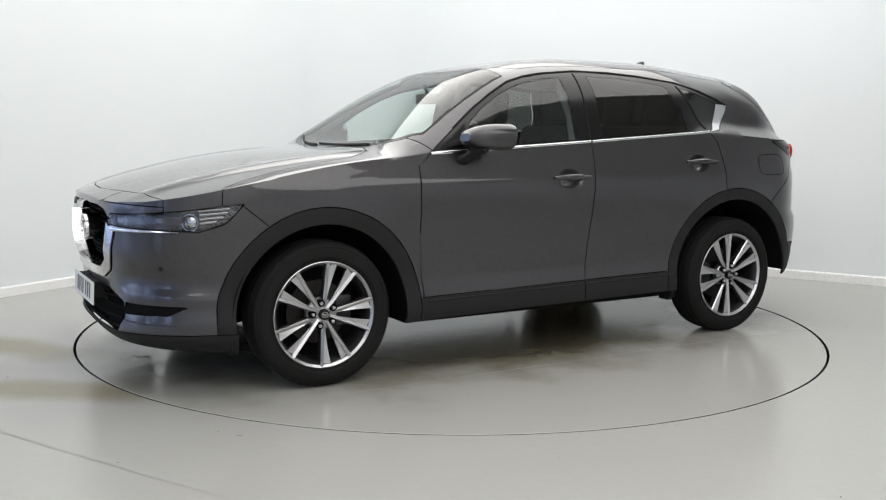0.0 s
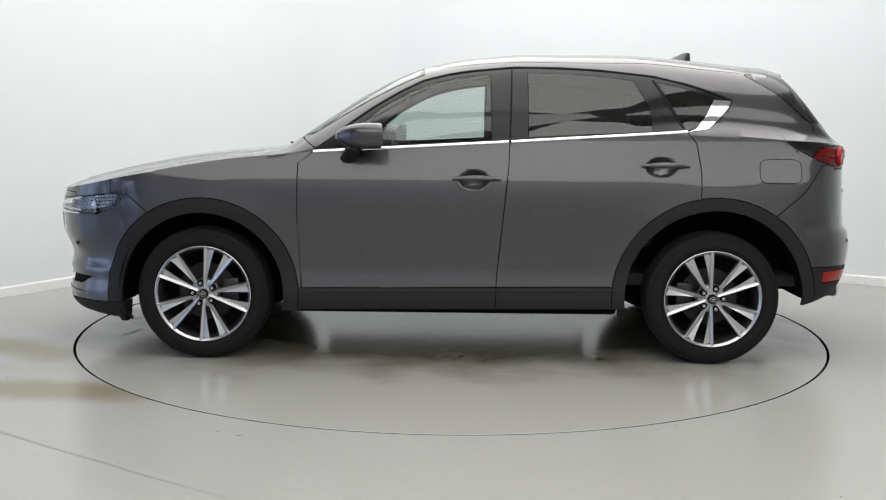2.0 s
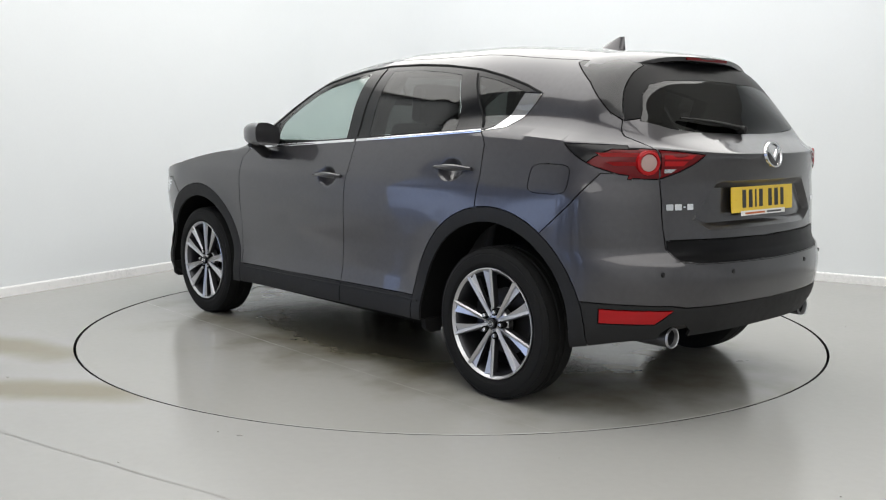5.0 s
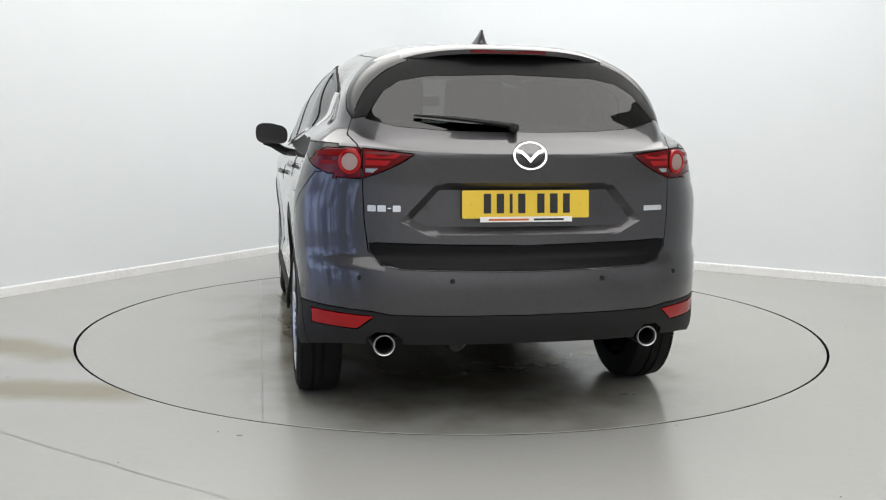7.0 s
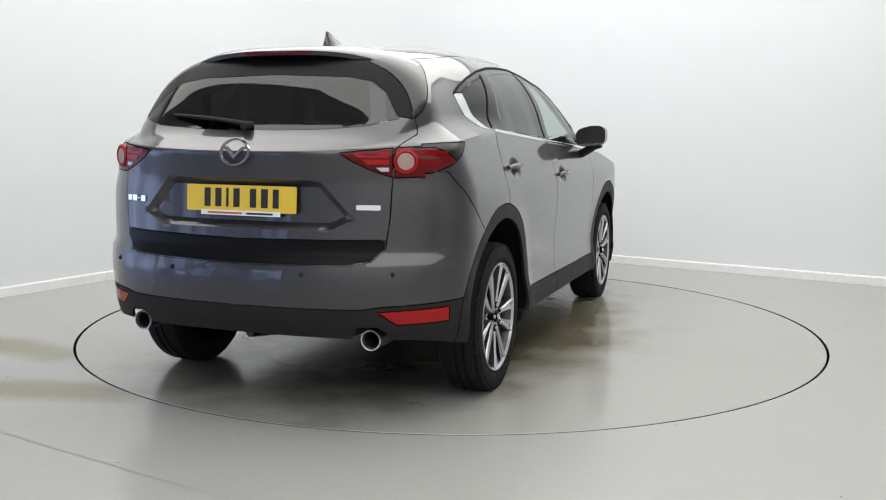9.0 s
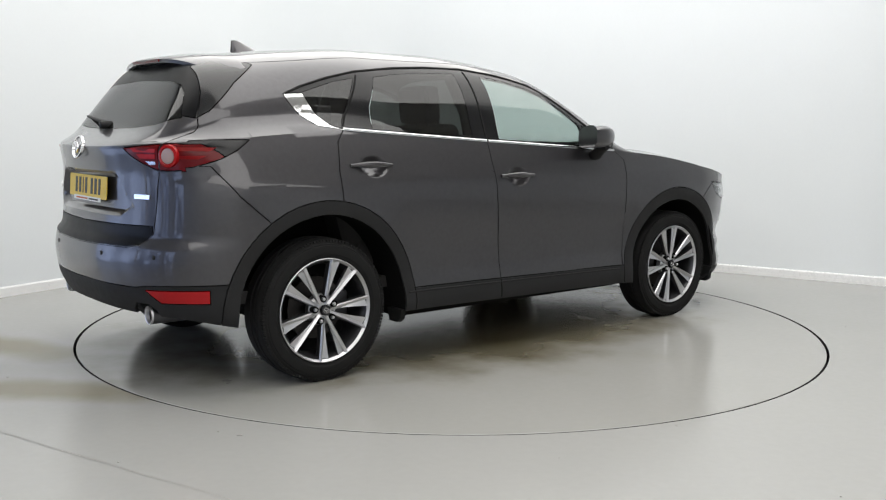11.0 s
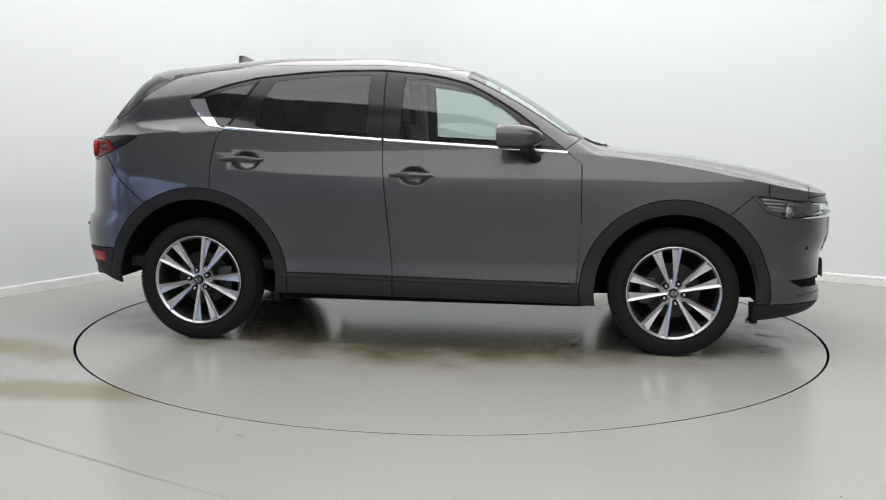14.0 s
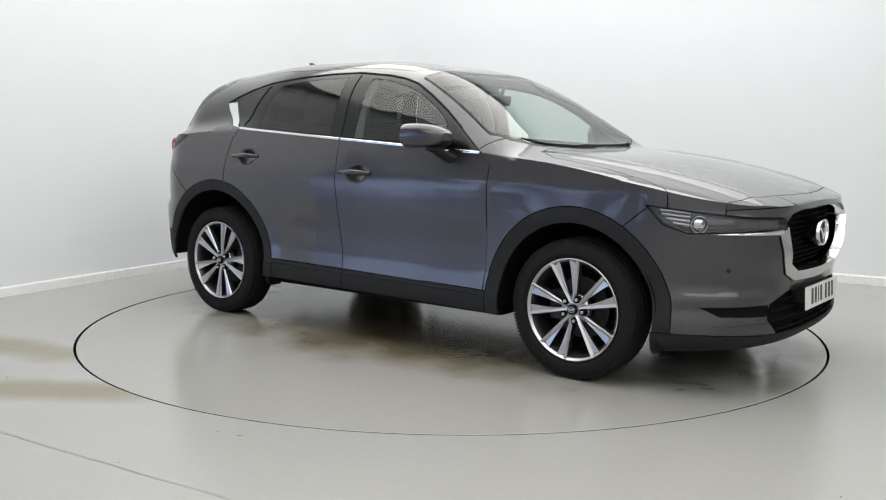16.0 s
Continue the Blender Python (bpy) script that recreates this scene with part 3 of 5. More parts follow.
M("chrome_wing", "end", [(-0.01, 0.51), (0.33, 0.525), (0.42, 0.565), (0.475, 0.64), (0.525, 0.765), (0.80, 0.765), (0.80, 0.775), (0.545, 0.79), (0.50, 0.82), (0.47, 0.82), (0.40, 0.62), (0.3, 0.575), (-0.01, 0.565)], lambda c: c.x > 1.75)
M("grille", "end", [(-0.01, 0.565), (0.3, 0.575), (0.40, 0.62), (0.47, 0.815), (0.40, 0.85), (0.30, 0.865), (-0.01, 0.868)], lambda c: c.x > 1.9)
M("headlamp", "side", [(1.735, 0.893), (1.82, 0.805), (1.93, 0.768), (2.10, 0.778), (2.4, 0.79), (2.4, 0.822), (2.15, 0.845), (2.05, 0.858), (1.95, 0.868), (1.85, 0.882)], lambda c: c.x > 1.6 and c.y > 0.47)
M("wheel_hole", "side", arc(FRONT_HUB, HUB_Z, 0.432, -30, 210, 28), side)
M("wheel_hole", "side", arc(REAR_HUB, HUB_Z, 0.468, -30, 210, 28), side)
M("wheel_hole", "side", [(FRONT_HUB - 0.37, 0.14), (FRONT_HUB - 0.40, 0.30), (FRONT_HUB + 0.40, 0.30), (FRONT_HUB + 0.37, 0.14)], side)
M("wheel_hole", "side", [(REAR_HUB - 0.40, 0.14), (REAR_HUB - 0.43, 0.30), (REAR_HUB + 0.43, 0.30), (REAR_HUB + 0.40, 0.14)], side)


# the number plate's recess in the tailgate: sloping sides, flat floor
RECESS = [(-0.505, 0.868), (-0.40, 0.818), (0.40, 0.818), (0.505, 0.868), (0.36, 1.024), (-0.36, 1.024)]


def edge_distance(poly, u, v):
    best = 9.0
    for (ax, ay), (bx, by) in zip(poly, poly[1:] + poly[:1]):
        t = min(max(((u - ax) * (bx - ax) + (v - ay) * (by - ay)) / ((bx - ax) ** 2 + (by - ay) ** 2), 0), 1)
        best = min(best, math.hypot(u - ax - t * (bx - ax), v - ay - t * (by - ay)))
    return best


for v in skin.verts:
    if v.co.x < -1.9 and inside(RECESS, v.co.y, v.co.z):
        v.co.x += 0.032 * min(edge_distance(RECESS, v.co.y, v.co.z) / 0.030, 1.0)
# smooth saucers behind the door handles
for hx, hz in ((-0.085, 0.972), (-1.06, 1.045)):
    for v in skin.verts:
        if v.co.y > 0.7:
            q = ((v.co.x - hx) / 0.085) ** 2 + ((v.co.z - hz) / 0.055) ** 2
            if q < 1:
                v.co.y -= 0.028 * (1 - q) ** 1.15
skin.normal_update()


M("wheel_hole", "end", [(0.485, 0.30), (0.495, 0.395), (0.53, 0.425), (0.595, 0.425), (0.63, 0.395), (0.64, 0.30)], lambda c: c.x < -1.9 and c.z < 0.5)
# a ledge over the slots in the bumper corners
for v in skin.verts:
    if v.co.x > 1.75 and v.co.y > 0.4 and v.co.z < 0.62:
        fade = min(max((v.co.y - 0.45) / 0.1, 0), 1) * min(max((v.co.x - 1.80) / 0.12, 0), 1)
        k = math.exp(-((v.co.z - 0.462) / 0.030) ** 2) - 0.8 * math.exp(-((v.co.z - 0.54) / 0.045) ** 2)
        v.co += Vector((0.75, 0.6, 0)) * (0.012 * k * fade)
skin.normal_update()


# what is left of the nose belongs to the bumper
for f in skin.faces:
    if f[lab] == CODE["quarter_panel"] and f.calc_center_median().x > 1.6:
        f[lab] = CODE["front_bumper"]


def pieces():
    """Vertices and faces of each label."""
    out = {}
    for f in skin.faces:
        out.setdefault(CODES[f[lab]], []).append(f)
    return out


PIECES = pieces()


def panel(name, mat, parent, label="", gap=0.0028, ret=0.014, both=True, mirror=False, title=None, raise_by=0.0):
    """A body panel from its label: shrunk by the gap, with its edges turned inwards."""
    faces = [f for n in name.split("+") for f in PIECES.get(n, [])]
    bm = bmesh.new()
    vmap = {}
    for f in faces:
        vs = []
        for v in f.verts:
            if v not in vmap:
                vmap[v] = bm.verts.new(v.co + v.normal * raise_by)
            vs.append(vmap[v])
        try:
            bm.faces.new(vs)
        except ValueError:
            pass
    bm.normal_update()
    rim = [e for e in bm.edges if len(e.link_faces) == 1 and not (abs(e.verts[0].co.y) < 2e-3 and abs(e.verts[1].co.y) < 2e-3)]
    rv = {v for e in rim for v in e.verts}
    if gap:
        push = {}
        for e in rim:
            f = e.link_faces[0]
            d = e.verts[1].co - e.verts[0].co
            n = d.cross(f.normal)
            if n.length < 1e-9:
                continue
            n.normalize()
            if n.dot(f.calc_center_median() - e.verts[0].co) < 0:
                n = -n
            for v in e.verts:
                push.setdefault(v, []).append(n)
        for v, ns in push.items():
            n = sum(ns, Vector())
            if n.length > 1e-6:
                n.normalize()
                if abs(v.co.y) < 2e-3:
                    n.y = 0
                v.co += n * gap
    if ret:
        nrm = {v: v.normal.copy() for v in rv}
        r = bmesh.ops.extrude_edge_only(bm, edges=rim)
        new_vs = [g for g in r["geom"] if isinstance(g, bmesh.types.BMVert)]
        tree = list(nrm.items())
        look_up = {tuple(round(c, 5) for c in v.co): n for v, n in tree}
        for v in new_vs:
            v.co -= look_up.get(tuple(round(c, 5) for c in v.co), Vector((0, 0, 1))) * ret
    if both:
        r = bmesh.ops.duplicate(bm, geom=list(bm.verts) + list(bm.edges) + list(bm.faces))
        fs = [g for g in r["geom"] if isinstance(g, bmesh.types.BMFace)]
        for g in r["geom"]:
            if isinstance(g, bmesh.types.BMVert):
                g.co.y = -g.co.y
        bmesh.ops.reverse_faces(bm, faces=fs)
        bmesh.ops.remove_doubles(bm, verts=[v for v in bm.verts if abs(v.co.y) < 2e-3], dist=0.001)
    elif mirror:
        for v in bm.verts:
            v.co.y = -v.co.y
        bmesh.ops.reverse_faces(bm, faces=bm.faces)
    return part(title or name, bm, mat, parent, label, sharp=40)


car = new("car")
tagged(car, "dark grey metallic five-door family SUV parked on the turntable", "car")
OX, OY = -0.0412, 0.1535

LAMPBACK = grain(material("lamp_housing", (0.10, 0.10, 0.108), 0.25, 0.7), 60, 0.15, 0.05, 0.0)
LAMPTRIM = material("lamp_trim_metal", (0.27, 0.27, 0.28), 0.22, 1.0)
# inner shell: dark, behind every panel gap
bm = bmesh.new()
vm = {}
for nm, faces in PIECES.items():
    if nm in ("wheel_hole", "windscreen", "front_door_glass", "rear_door_glass", "quarter_glass", "rear_glass", "headlamp", "grille", "lower_intake"):
        continue
    for f in faces:
        for sgn in (1, -1):
            vs = []
            for v in f.verts:
                key = (v, sgn)
                if key not in vm:
                    q = v.co - v.normal * 0.013
                    vm[key] = bm.verts.new((q.x, q.y * sgn, q.z))
                vs.append(vm[key])
            bm.faces.new(vs if sgn > 0 else vs[::-1])
part("inner_shell", bm, GAP, car, "black inner body shell")

for nm, mat, lb in (("roof", PAINT, ""), ("hood", PAINT, ""), ("front_bumper", PAINT, ""), ("rear_bumper", PAINT, ""),
                    ("tailgate", PAINT, ""), ("tailgate_band", BLACKTRIM, "gloss black strip above the rear bumper"),
                    ("rear_lower_cladding", PLASTIC, "black plastic lower rear bumper"), ("front_lip", PLASTIC, "black plastic front lip"),
                    ("screen_border", GLOSSBLACK, "black windscreen border"), ("spoiler_fin", BLACKTRIM, "gloss black rear window surround")):
    panel(nm, mat, car, lb)
panel("windscreen", SCREEN, car, "clear tinted windscreen", gap=0, ret=0)
panel("rear_glass", PRIVACY, car, "dark rear window glass", gap=0, ret=0)
panel("roof", LINING, car, "pale grey headlining", title="headlining", raise_by=-0.035, ret=0)
# pale pillar linings inside the cabin, above the belt line
bm = bmesh.new()
vm = {}
for f in PIECES["quarter_panel"]:
    if f.calc_center_median().z < 1.15:
        continue
    for sgn in (1, -1):
        vs = []
        for v in f.verts:
            key = (v, sgn)
            if key not in vm:
                q = v.co - v.normal * 0.024
                vm[key] = bm.verts.new((q.x, q.y * sgn, q.z))
            vs.append(vm[key])
        bm.faces.new(vs if sgn > 0 else vs[::-1])
part("roof_pillar_lining", bm, LINING, car, "pale grey roof pillar linings")
panel("grille", GAP, car, "black grille backing", gap=0, raise_by=-0.12, title="grille_backing")
panel("lower_intake", GAP, car, "black lower air intake", gap=0, raise_by=-0.05)
panel("chrome_wing", WINGCHROME, car, "bright chrome wing below the grille", raise_by=0.009, ret=0.05)
for mir in (False, True):
    for nm, mat, lb in (("quarter_panel", PAINT, ""), ("front_fender", PAINT, ""), ("front_door", PAINT, ""), ("rear_door", PAINT, ""),
                        ("sill_cladding", PLASTIC, "black plastic sill"), ("front_arch_cladding", PLASTIC, "black plastic wheel arch"), ("rear_arch_cladding", PLASTIC, "black plastic wheel arch"),
                        ("window_surround", GLOSSBLACK, "black window surround"), ("chrome_corner", CHROME, "chrome window corner trim"),
                        ("tail_lamp", DARKRED, "dark red tail lamp"), ("lamp_shroud", GLOSSBLACK, "black shroud of the tail lamp"), ("tailgate_lamp", DARKRED, "dark red inner tail lamp"), ("rear_reflector", REDLENS, "red rear reflector"),
                        ("rear_fin", FINBLACK, "gloss black fin beside the rear window"), ("fog_slot", GAP, "black slot in the bumper corner")):
        full = "quarter_panel+fuel_flap" if mir and nm == "quarter_panel" else nm
        panel(full, mat, car, lb, both=False, mirror=mir, title=nm, raise_by=-0.02 if nm == "fog_slot" else 0.0)
    for nm, mat, lb in (("front_door_glass", GLASS, "clear front door glass"), ("rear_door_glass", PRIVACY, "dark rear door glass"), ("quarter_glass", PRIVACY, "dark quarter glass")):
        panel(nm, mat, car, lb, both=False, mirror=mir, gap=0, ret=0)
    hl = panel("headlamp", LAMPBACK, car, "slim smoked headlamp", both=False, mirror=mir, gap=0, raise_by=-0.045, ret=0)
    panel("headlamp", LENS, hl, "clear headlamp lens", both=False, mirror=mir, title="lens", ret=0.03)
panel("fuel_flap", PAINT, car, "", both=False, gap=0.0015)


# ---- surface lookup: the skin's half as a ray target ----
TREE = mathutils.bvhtree.BVHTree.FromBMesh(skin)


def on_side(x, z, off=0.0, s=1):
    hit, n, _, _ = TREE.ray_cast(Vector((x, 2, z)), Vector((0, -1, 0)))
    if hit is None:
        hit, n = Vector((x, 0.8, z)), Vector((0, 1, 0))
    q = hit + n * off
    return Vector((q.x, q.y * s, q.z))


def on_rear(y, z, off=0.0):
    hit, n, _, _ = TREE.ray_cast(Vector((-4, abs(y), z)), Vector((1, 0, 0)))
    if hit is None:
        return Vector((-2.2 - off, y, z))
    q = hit + (n if n.x < 0 else -n) * off
    return Vector((q.x, math.copysign(q.y, y), q.z))


def on_front(y, z, off=0.0):
    hit, n, _, _ = TREE.ray_cast(Vector((4, abs(y), z)), Vector((-1, 0, 0)))
    if hit is None:
        return Vector((2.25 + off, y, z))
    q = hit + (n if n.x > 0 else -n) * off
    return Vector((q.x, math.copysign(q.y, y), q.z))


def on_top(x, y, off=0.0):
    hit, n, _, _ = TREE.ray_cast(Vector((x, max(abs(y), 0.002), 4)), Vector((0, 0, -1)))
    if hit is None:
        return Vector((x, y, 1.0))
    return Vector((hit.x, y, hit.z + off))


def ribbon(bm, pts, normals, width, height):
    """A flat rounded moulding along points of a surface."""
    rings = []
    for i, p in enumerate(pts):
        d = (pts[min(i + 1, len(pts) - 1)] - pts[max(i - 1, 0)]).normalized()
        n = normals[i]
        b = n.cross(d).normalized()
        w = width[i] if isinstance(width, list) else width
        rings.append([bm.verts.new(p + b * (w * u) + n * (height * v)) for u, v in ((-0.5, -0.6), (-0.45, 0.6), (-0.2, 1), (0.2, 1), (0.45, 0.6), (0.5, -0.6))])
    for p, q in zip(rings, rings[1:]):
        for k in range(6):
            bm.faces.new((p[k], q[k], q[(k + 1) % 6], p[(k + 1) % 6]))
    bm.faces.new(rings[0])
    bm.faces.new(rings[-1][::-1])
    bmesh.ops.recalc_face_normals(bm, faces=bm.faces)
    return bm


# ---- window trim, handles, mirrors ----
def side_line(x0, z0, x1, z1, n, off, s, bow=0.0):
    pts = []
    for i in range(n + 1):
        t = i / n
        pts.append(on_side(x0 + (x1 - x0) * t, z0 + (z1 - z0) * t + bow * math.sin(math.pi * t), off, s))
    return pts


for s in (1, -1):
    for x0, z0, x1, z1, n in ((0.76, 1.110, -0.265, 1.168, 24), (-0.279, 1.169, -1.20, 1.226, 22)):
        bm = bmesh.new()
        pts = side_line(x0, z0, x1, z1, n, 0.003, s)
        ribbon(bm, pts, [Vector((0, s * 0.95, 0.3)).normalized()] * len(pts), 0.016, 0.005)
        part("belt_moulding", bm, CHROME, car, "thin bright chrome belt moulding")
    # dividers in the black window surround
    for x0, z0, x1, z1 in ((-0.272, 1.19, -0.285, 1.55), (-1.035, 1.50, -1.185, 1.245)):
        bm = bmesh.new()
        pts = side_line(x0, z0, x1, z1, 10, 0.001, s)
        ribbon(bm, pts, [Vector((0, s * 0.85, 0.5)).normalized()] * len(pts), 0.010, 0.003)
        part("pillar_seal", bm, RUBBER, car)
    # upper rubber edge of the side windows
    bm = bmesh.new()
    pts = [on_side(x, z, 0.002, s) for x, z in [(0.60, 1.238), (0.46, 1.338), (0.32, 1.423), (0.19, 1.488), (0.06, 1.523), (-0.06, 1.543), (-0.30, 1.565), (-0.55, 1.563), (-0.77, 1.55), (-1.04, 1.519), (-1.22, 1.478), (-1.36, 1.435), (-1.45, 1.398)]]
    ribbon(bm, pts, [Vector((0, s * 0.8, 0.6)).normalized()] * len(pts), 0.012, 0.004)
    part("window_seal", bm, RUBBER, car)
    for hx, hz in ((-0.098, 0.978), (-1.08, 1.052)):
        bm = bmesh.new()
        pts = []
        for i in range(13):
            t = i / 12
            x = hx + 0.125 - 0.25 * t
            base = on_side(hx + 0.10, hz, 0, s).y
            pts.append(Vector((x, base + s * (0.006 + 0.016 * math.sin(math.pi * min(max(t, 0.06), 0.94))), hz + 0.004 * math.sin(math.pi * t))))
        tube(bm, pts, [0.006 + 0.012 * math.sin(math.pi * min(max(i / 12, 0.12), 0.88)) for i in range(13)], 10, 0.9)
        h = part("door_handle", bm, PAINT, car, "body-coloured pull handle")
        if hx > -0.5:
            bm = bmesh.new()
            ky = on_side(hx + 0.10, hz, 0, s).y + s * 0.022
            lathe(bm, [(0.001, s * 0.002), (0.006, s * 0.002), (0.008, -s * 0.004)], n=12, at=(hx - 0.085, ky, hz))
            part("lock_button", bm, GLOSSBLACK, h, "small black lock button")
    # door mirror
    mir = new("door_mirror")
    mir.parent = car
    mir.location = (0.52, 0.955 * s, 1.18)
    bm = bmesh.new()
    rings = []
    for i in range(13):
        t = i / 12
        t = t ** 1.7
        x = 0.105 - 0.215 * t
        g = max((1 - (1 - min(t / 0.8, 1)) ** 2.6) ** 0.5, 0.30)
        ring = []
        for k in range(20):
            a = 2 * math.pi * k / 20
            ca, sa = math.cos(a), math.sin(a)
            yy = math.copysign(abs(ca) ** 0.62, ca) * 0.102 * g
            zz = math.copysign(abs(sa) ** 0.66, sa) * 0.068 * g
            if ca < 0:
                zz *= 0.9
            ring.append(bm.verts.new((x + 0.03 * (yy / 0.1) * -1, s * yy, zz + 0.012 + 0.008 * yy / 0.1)))
        rings.append(ring)
    for p, q in zip(rings, rings[1:]):
        for k in range(20):
            bm.faces.new((p[k], p[(k + 1) % 20], q[(k + 1) % 20], q[k]))
    bm.faces.new(rings[0])
    r = bmesh.ops.inset_region(bm, faces=[bm.faces.new(rings[-1])], thickness=0.008, depth=-0.012)
    bmesh.ops.recalc_face_normals(bm, faces=bm.faces)
    part("housing", bm, PAINT, mir, "grey painted mirror housing", sharp=50)
    bm = bmesh.new()
    ring = [bm.verts.new((-0.098 - 0.03 * math.copysign(abs(math.cos(a)) ** 0.62, math.cos(a)) * 0.92, s * math.copysign(abs(math.cos(a)) ** 0.62, math.cos(a)) * 0.092,
                          0.012 + math.copysign(abs(math.sin(a)) ** 0.66, math.sin(a)) * 0.060)) for a in [2 * math.pi * k / 24 for k in range(24)]]
    bm.faces.new(ring)
    part("mirror_glass", bm, CHROME, mir, "silvered mirror glass", smooth=False)
    bm = bmesh.new()
    tube(bm, [Vector((0.06, -0.12 * s, -0.105)), Vector((0.05, -0.085 * s, -0.10)), Vector((0.03, -0.04 * s, -0.075)), Vector((0.02, 0.0, -0.052)), Vector((0.01, 0.05 * s, -0.048))], [0.045, 0.045, 0.042, 0.04, 0.02], 12, 0.6)
    part("mirror_foot", bm, PLASTIC, mir, "black plastic mirror foot")
    bm = bmesh.new()
    prism(bm, [(0.70, 1.135), (0.53, 1.155), (0.53, 1.262)], lambda u, v, d: on_side(u, v, 0.004 - d, s), 0.012)
    part("mirror_sail", bm, GLOSSBLACK, car, "black triangular mirror base")

    # seam in the sill cladding below the door gap, and the lip along its top
    bm = bmesh.new()
    pts = side_line(-0.205, 0.30, -0.207, 0.400, 6, 0.0005, s)
    ribbon(bm, pts, [Vector((0, s, 0))] * len(pts), 0.006, 0.0012)
    part("cladding_seam", bm, GAP, car)
    bm = bmesh.new()
    pts = side_line(0.80, 0.372, -0.86, 0.393, 30, 0.0015, s)
    ribbon(bm, pts, [Vector((0, s, 0))] * len(pts), 0.010, 0.003)
    part("cladding_lip", bm, PLASTIC, car, "raised black lip along the sill")

# ---- wheels ----
def wheel_mesh(o):
    """Meshes of one wheel; o is +1 for the left side, -1 for the right."""
    out = {}
    bm = bmesh.new()
    lathe(bm, [(0.246, -0.19 * o), (0.30, -0.207 * o), (0.335, -0.20 * o), (0.350, -0.185 * o), (0.3535, -0.15 * o), (0.3535, -0.125 * o), (0.347, -0.122 * o), (0.347, -0.112 * o), (0.354, -0.109 * o), (0.354, -0.085 * o), (0.347, -0.082 * o), (0.347, -0.072 * o), (0.3535, -0.069 * o), (0.352, -0.04 * o), (0.340, -0.018 * o), (0.325, -0.009 * o), (0.321, -0.010 * o), (0.317, -0.006 * o), (0.29, -0.002 * o), (0.278, -0.004 * o), (0.275, -0.008 * o), (0.262, -0.014 * o), (0.248, -0.024 * o)], n=96)
    # shoulder blocks
    for k in range(120):
        a = 2 * math.pi * k / 120
        m = Matrix.Rotation(-a, 4, "Y") @ Matrix.Translation((0.346, -0.032 * o, 0))
        box(bm, -0.012, 0.0010, -0.02, 0.012, -0.0062, 0.0062, m=m)
    bmesh.ops.recalc_face_normals(bm, faces=bm.faces)
    out["tyre"] = (mesh_of(bm, "tyre", RUBBER), "black rubber tyre with fine tread")
    bm = bmesh.new()
    lathe(bm, [(0.2465, -0.024 * o), (0.2575, -0.014 * o), (0.2570, -0.008 * o), (0.2535, -0.006 * o), (0.2500, -0.010 * o), (0.2405, -0.020 * o)], n=96)
    bmesh.ops.recalc_face_normals(bm, faces=bm.faces)
    out["rim"] = (mesh_of(bm, "rim", ALLOY), "bright machined rim edge")
    bm = bmesh.new()
    lathe(bm, [(0.2405, -0.016 * o), (0.232, -0.03 * o), (0.226, -0.06 * o), (0.222, -0.19 * o)], n=72)
    bmesh.ops.recalc_face_normals(bm, faces=bm.faces)
    out["barrel"] = (mesh_of(bm, "barrel", ALLOYDARK), "dark rim barrel")
    # one spoke: a straight ridged blade, and beside it a leaf that widens to the rim
    for kind, sk in (("spoke_a", 1), ("spoke_b", -1)):
        bm = bmesh.new()
        cols = []
        for i in range(11):
            t = i / 10
            r = 0.034 + (0.2525 - 0.034) * t
            w2 = max(0.0150, 0.012 + 0.040 * t ** 1.6)
            top = -0.024 + 0.018 * t
            sec = [(0.010, top - 0.036), (0.0075, top - 0.008), (0.001 + 0.002 * t, top), (-0.0105, top - 0.007), (-0.0120, top - 0.0135),
                   (-w2, top - 0.0105 + 0.0035 * t), (0.004 - w2, top - 0.034), (0.004 - w2 * 0.5, -0.062)]
            cols.append([bm.verts.new((sk * x, max(y, -0.062) * o, r)) for x, y in sec])
        for p, q in zip(cols, cols[1:]):
            for k in range(8):
                f = bm.faces.new((p[k], q[k], q[(k + 1) % 8], p[(k + 1) % 8]))
                f.material_index = 0 if k in (1, 2, 3, 4) else 1
        bm.faces.new(cols[0]).material_index = 1
        bm.faces.new(cols[-1][::-1]).material_index = 1
        bmesh.ops.recalc_face_normals(bm, faces=bm.faces)
        me = mesh_of(bm, "spoke", ALLOY, sharp=8)
        me.materials.append(ALLOYDARK)
        out[kind] = (me, "machined alloy spoke")
    bm = bmesh.new()
    lathe(bm, [(0.001, -0.030 * o), (0.040, -0.032 * o), (0.070, -0.040 * o), (0.078, -0.05 * o), (0.078, -0.08 * o)], n=48)
    bmesh.ops.recalc_face_normals(bm, faces=bm.faces)
    out["hub"] = (mesh_of(bm, "hub", ALLOY), "")
    bm = bmesh.new()
    lathe(bm, [(0.001, -0.010 * o), (0.022, -0.010 * o), (0.0235, -0.012 * o), (0.0235, -0.016 * o), (0.026, -0.016 * o), (0.027, -0.026 * o)], n=32)
    bmesh.ops.recalc_face_normals(bm, faces=bm.faces)
    out["centre_cap"] = (mesh_of(bm, "centre_cap", GLOSSBLACK), "gloss black centre cap")
    bm = bmesh.new()
    emblem(bm, 0.0175, lambda u, v, d: Vector((u, (-0.0095 + d) * o, v)), 0.0015)
    out["cap_emblem"] = (mesh_of(bm, "cap_emblem", CHROME), "silver emblem")
    bm = bmesh.new()
    lathe(bm, [(0.001, -0.0235 * o), (0.0150, -0.0235 * o), (0.0165, -0.016 * o), (0.0180, -0.05 * o)], n=20)
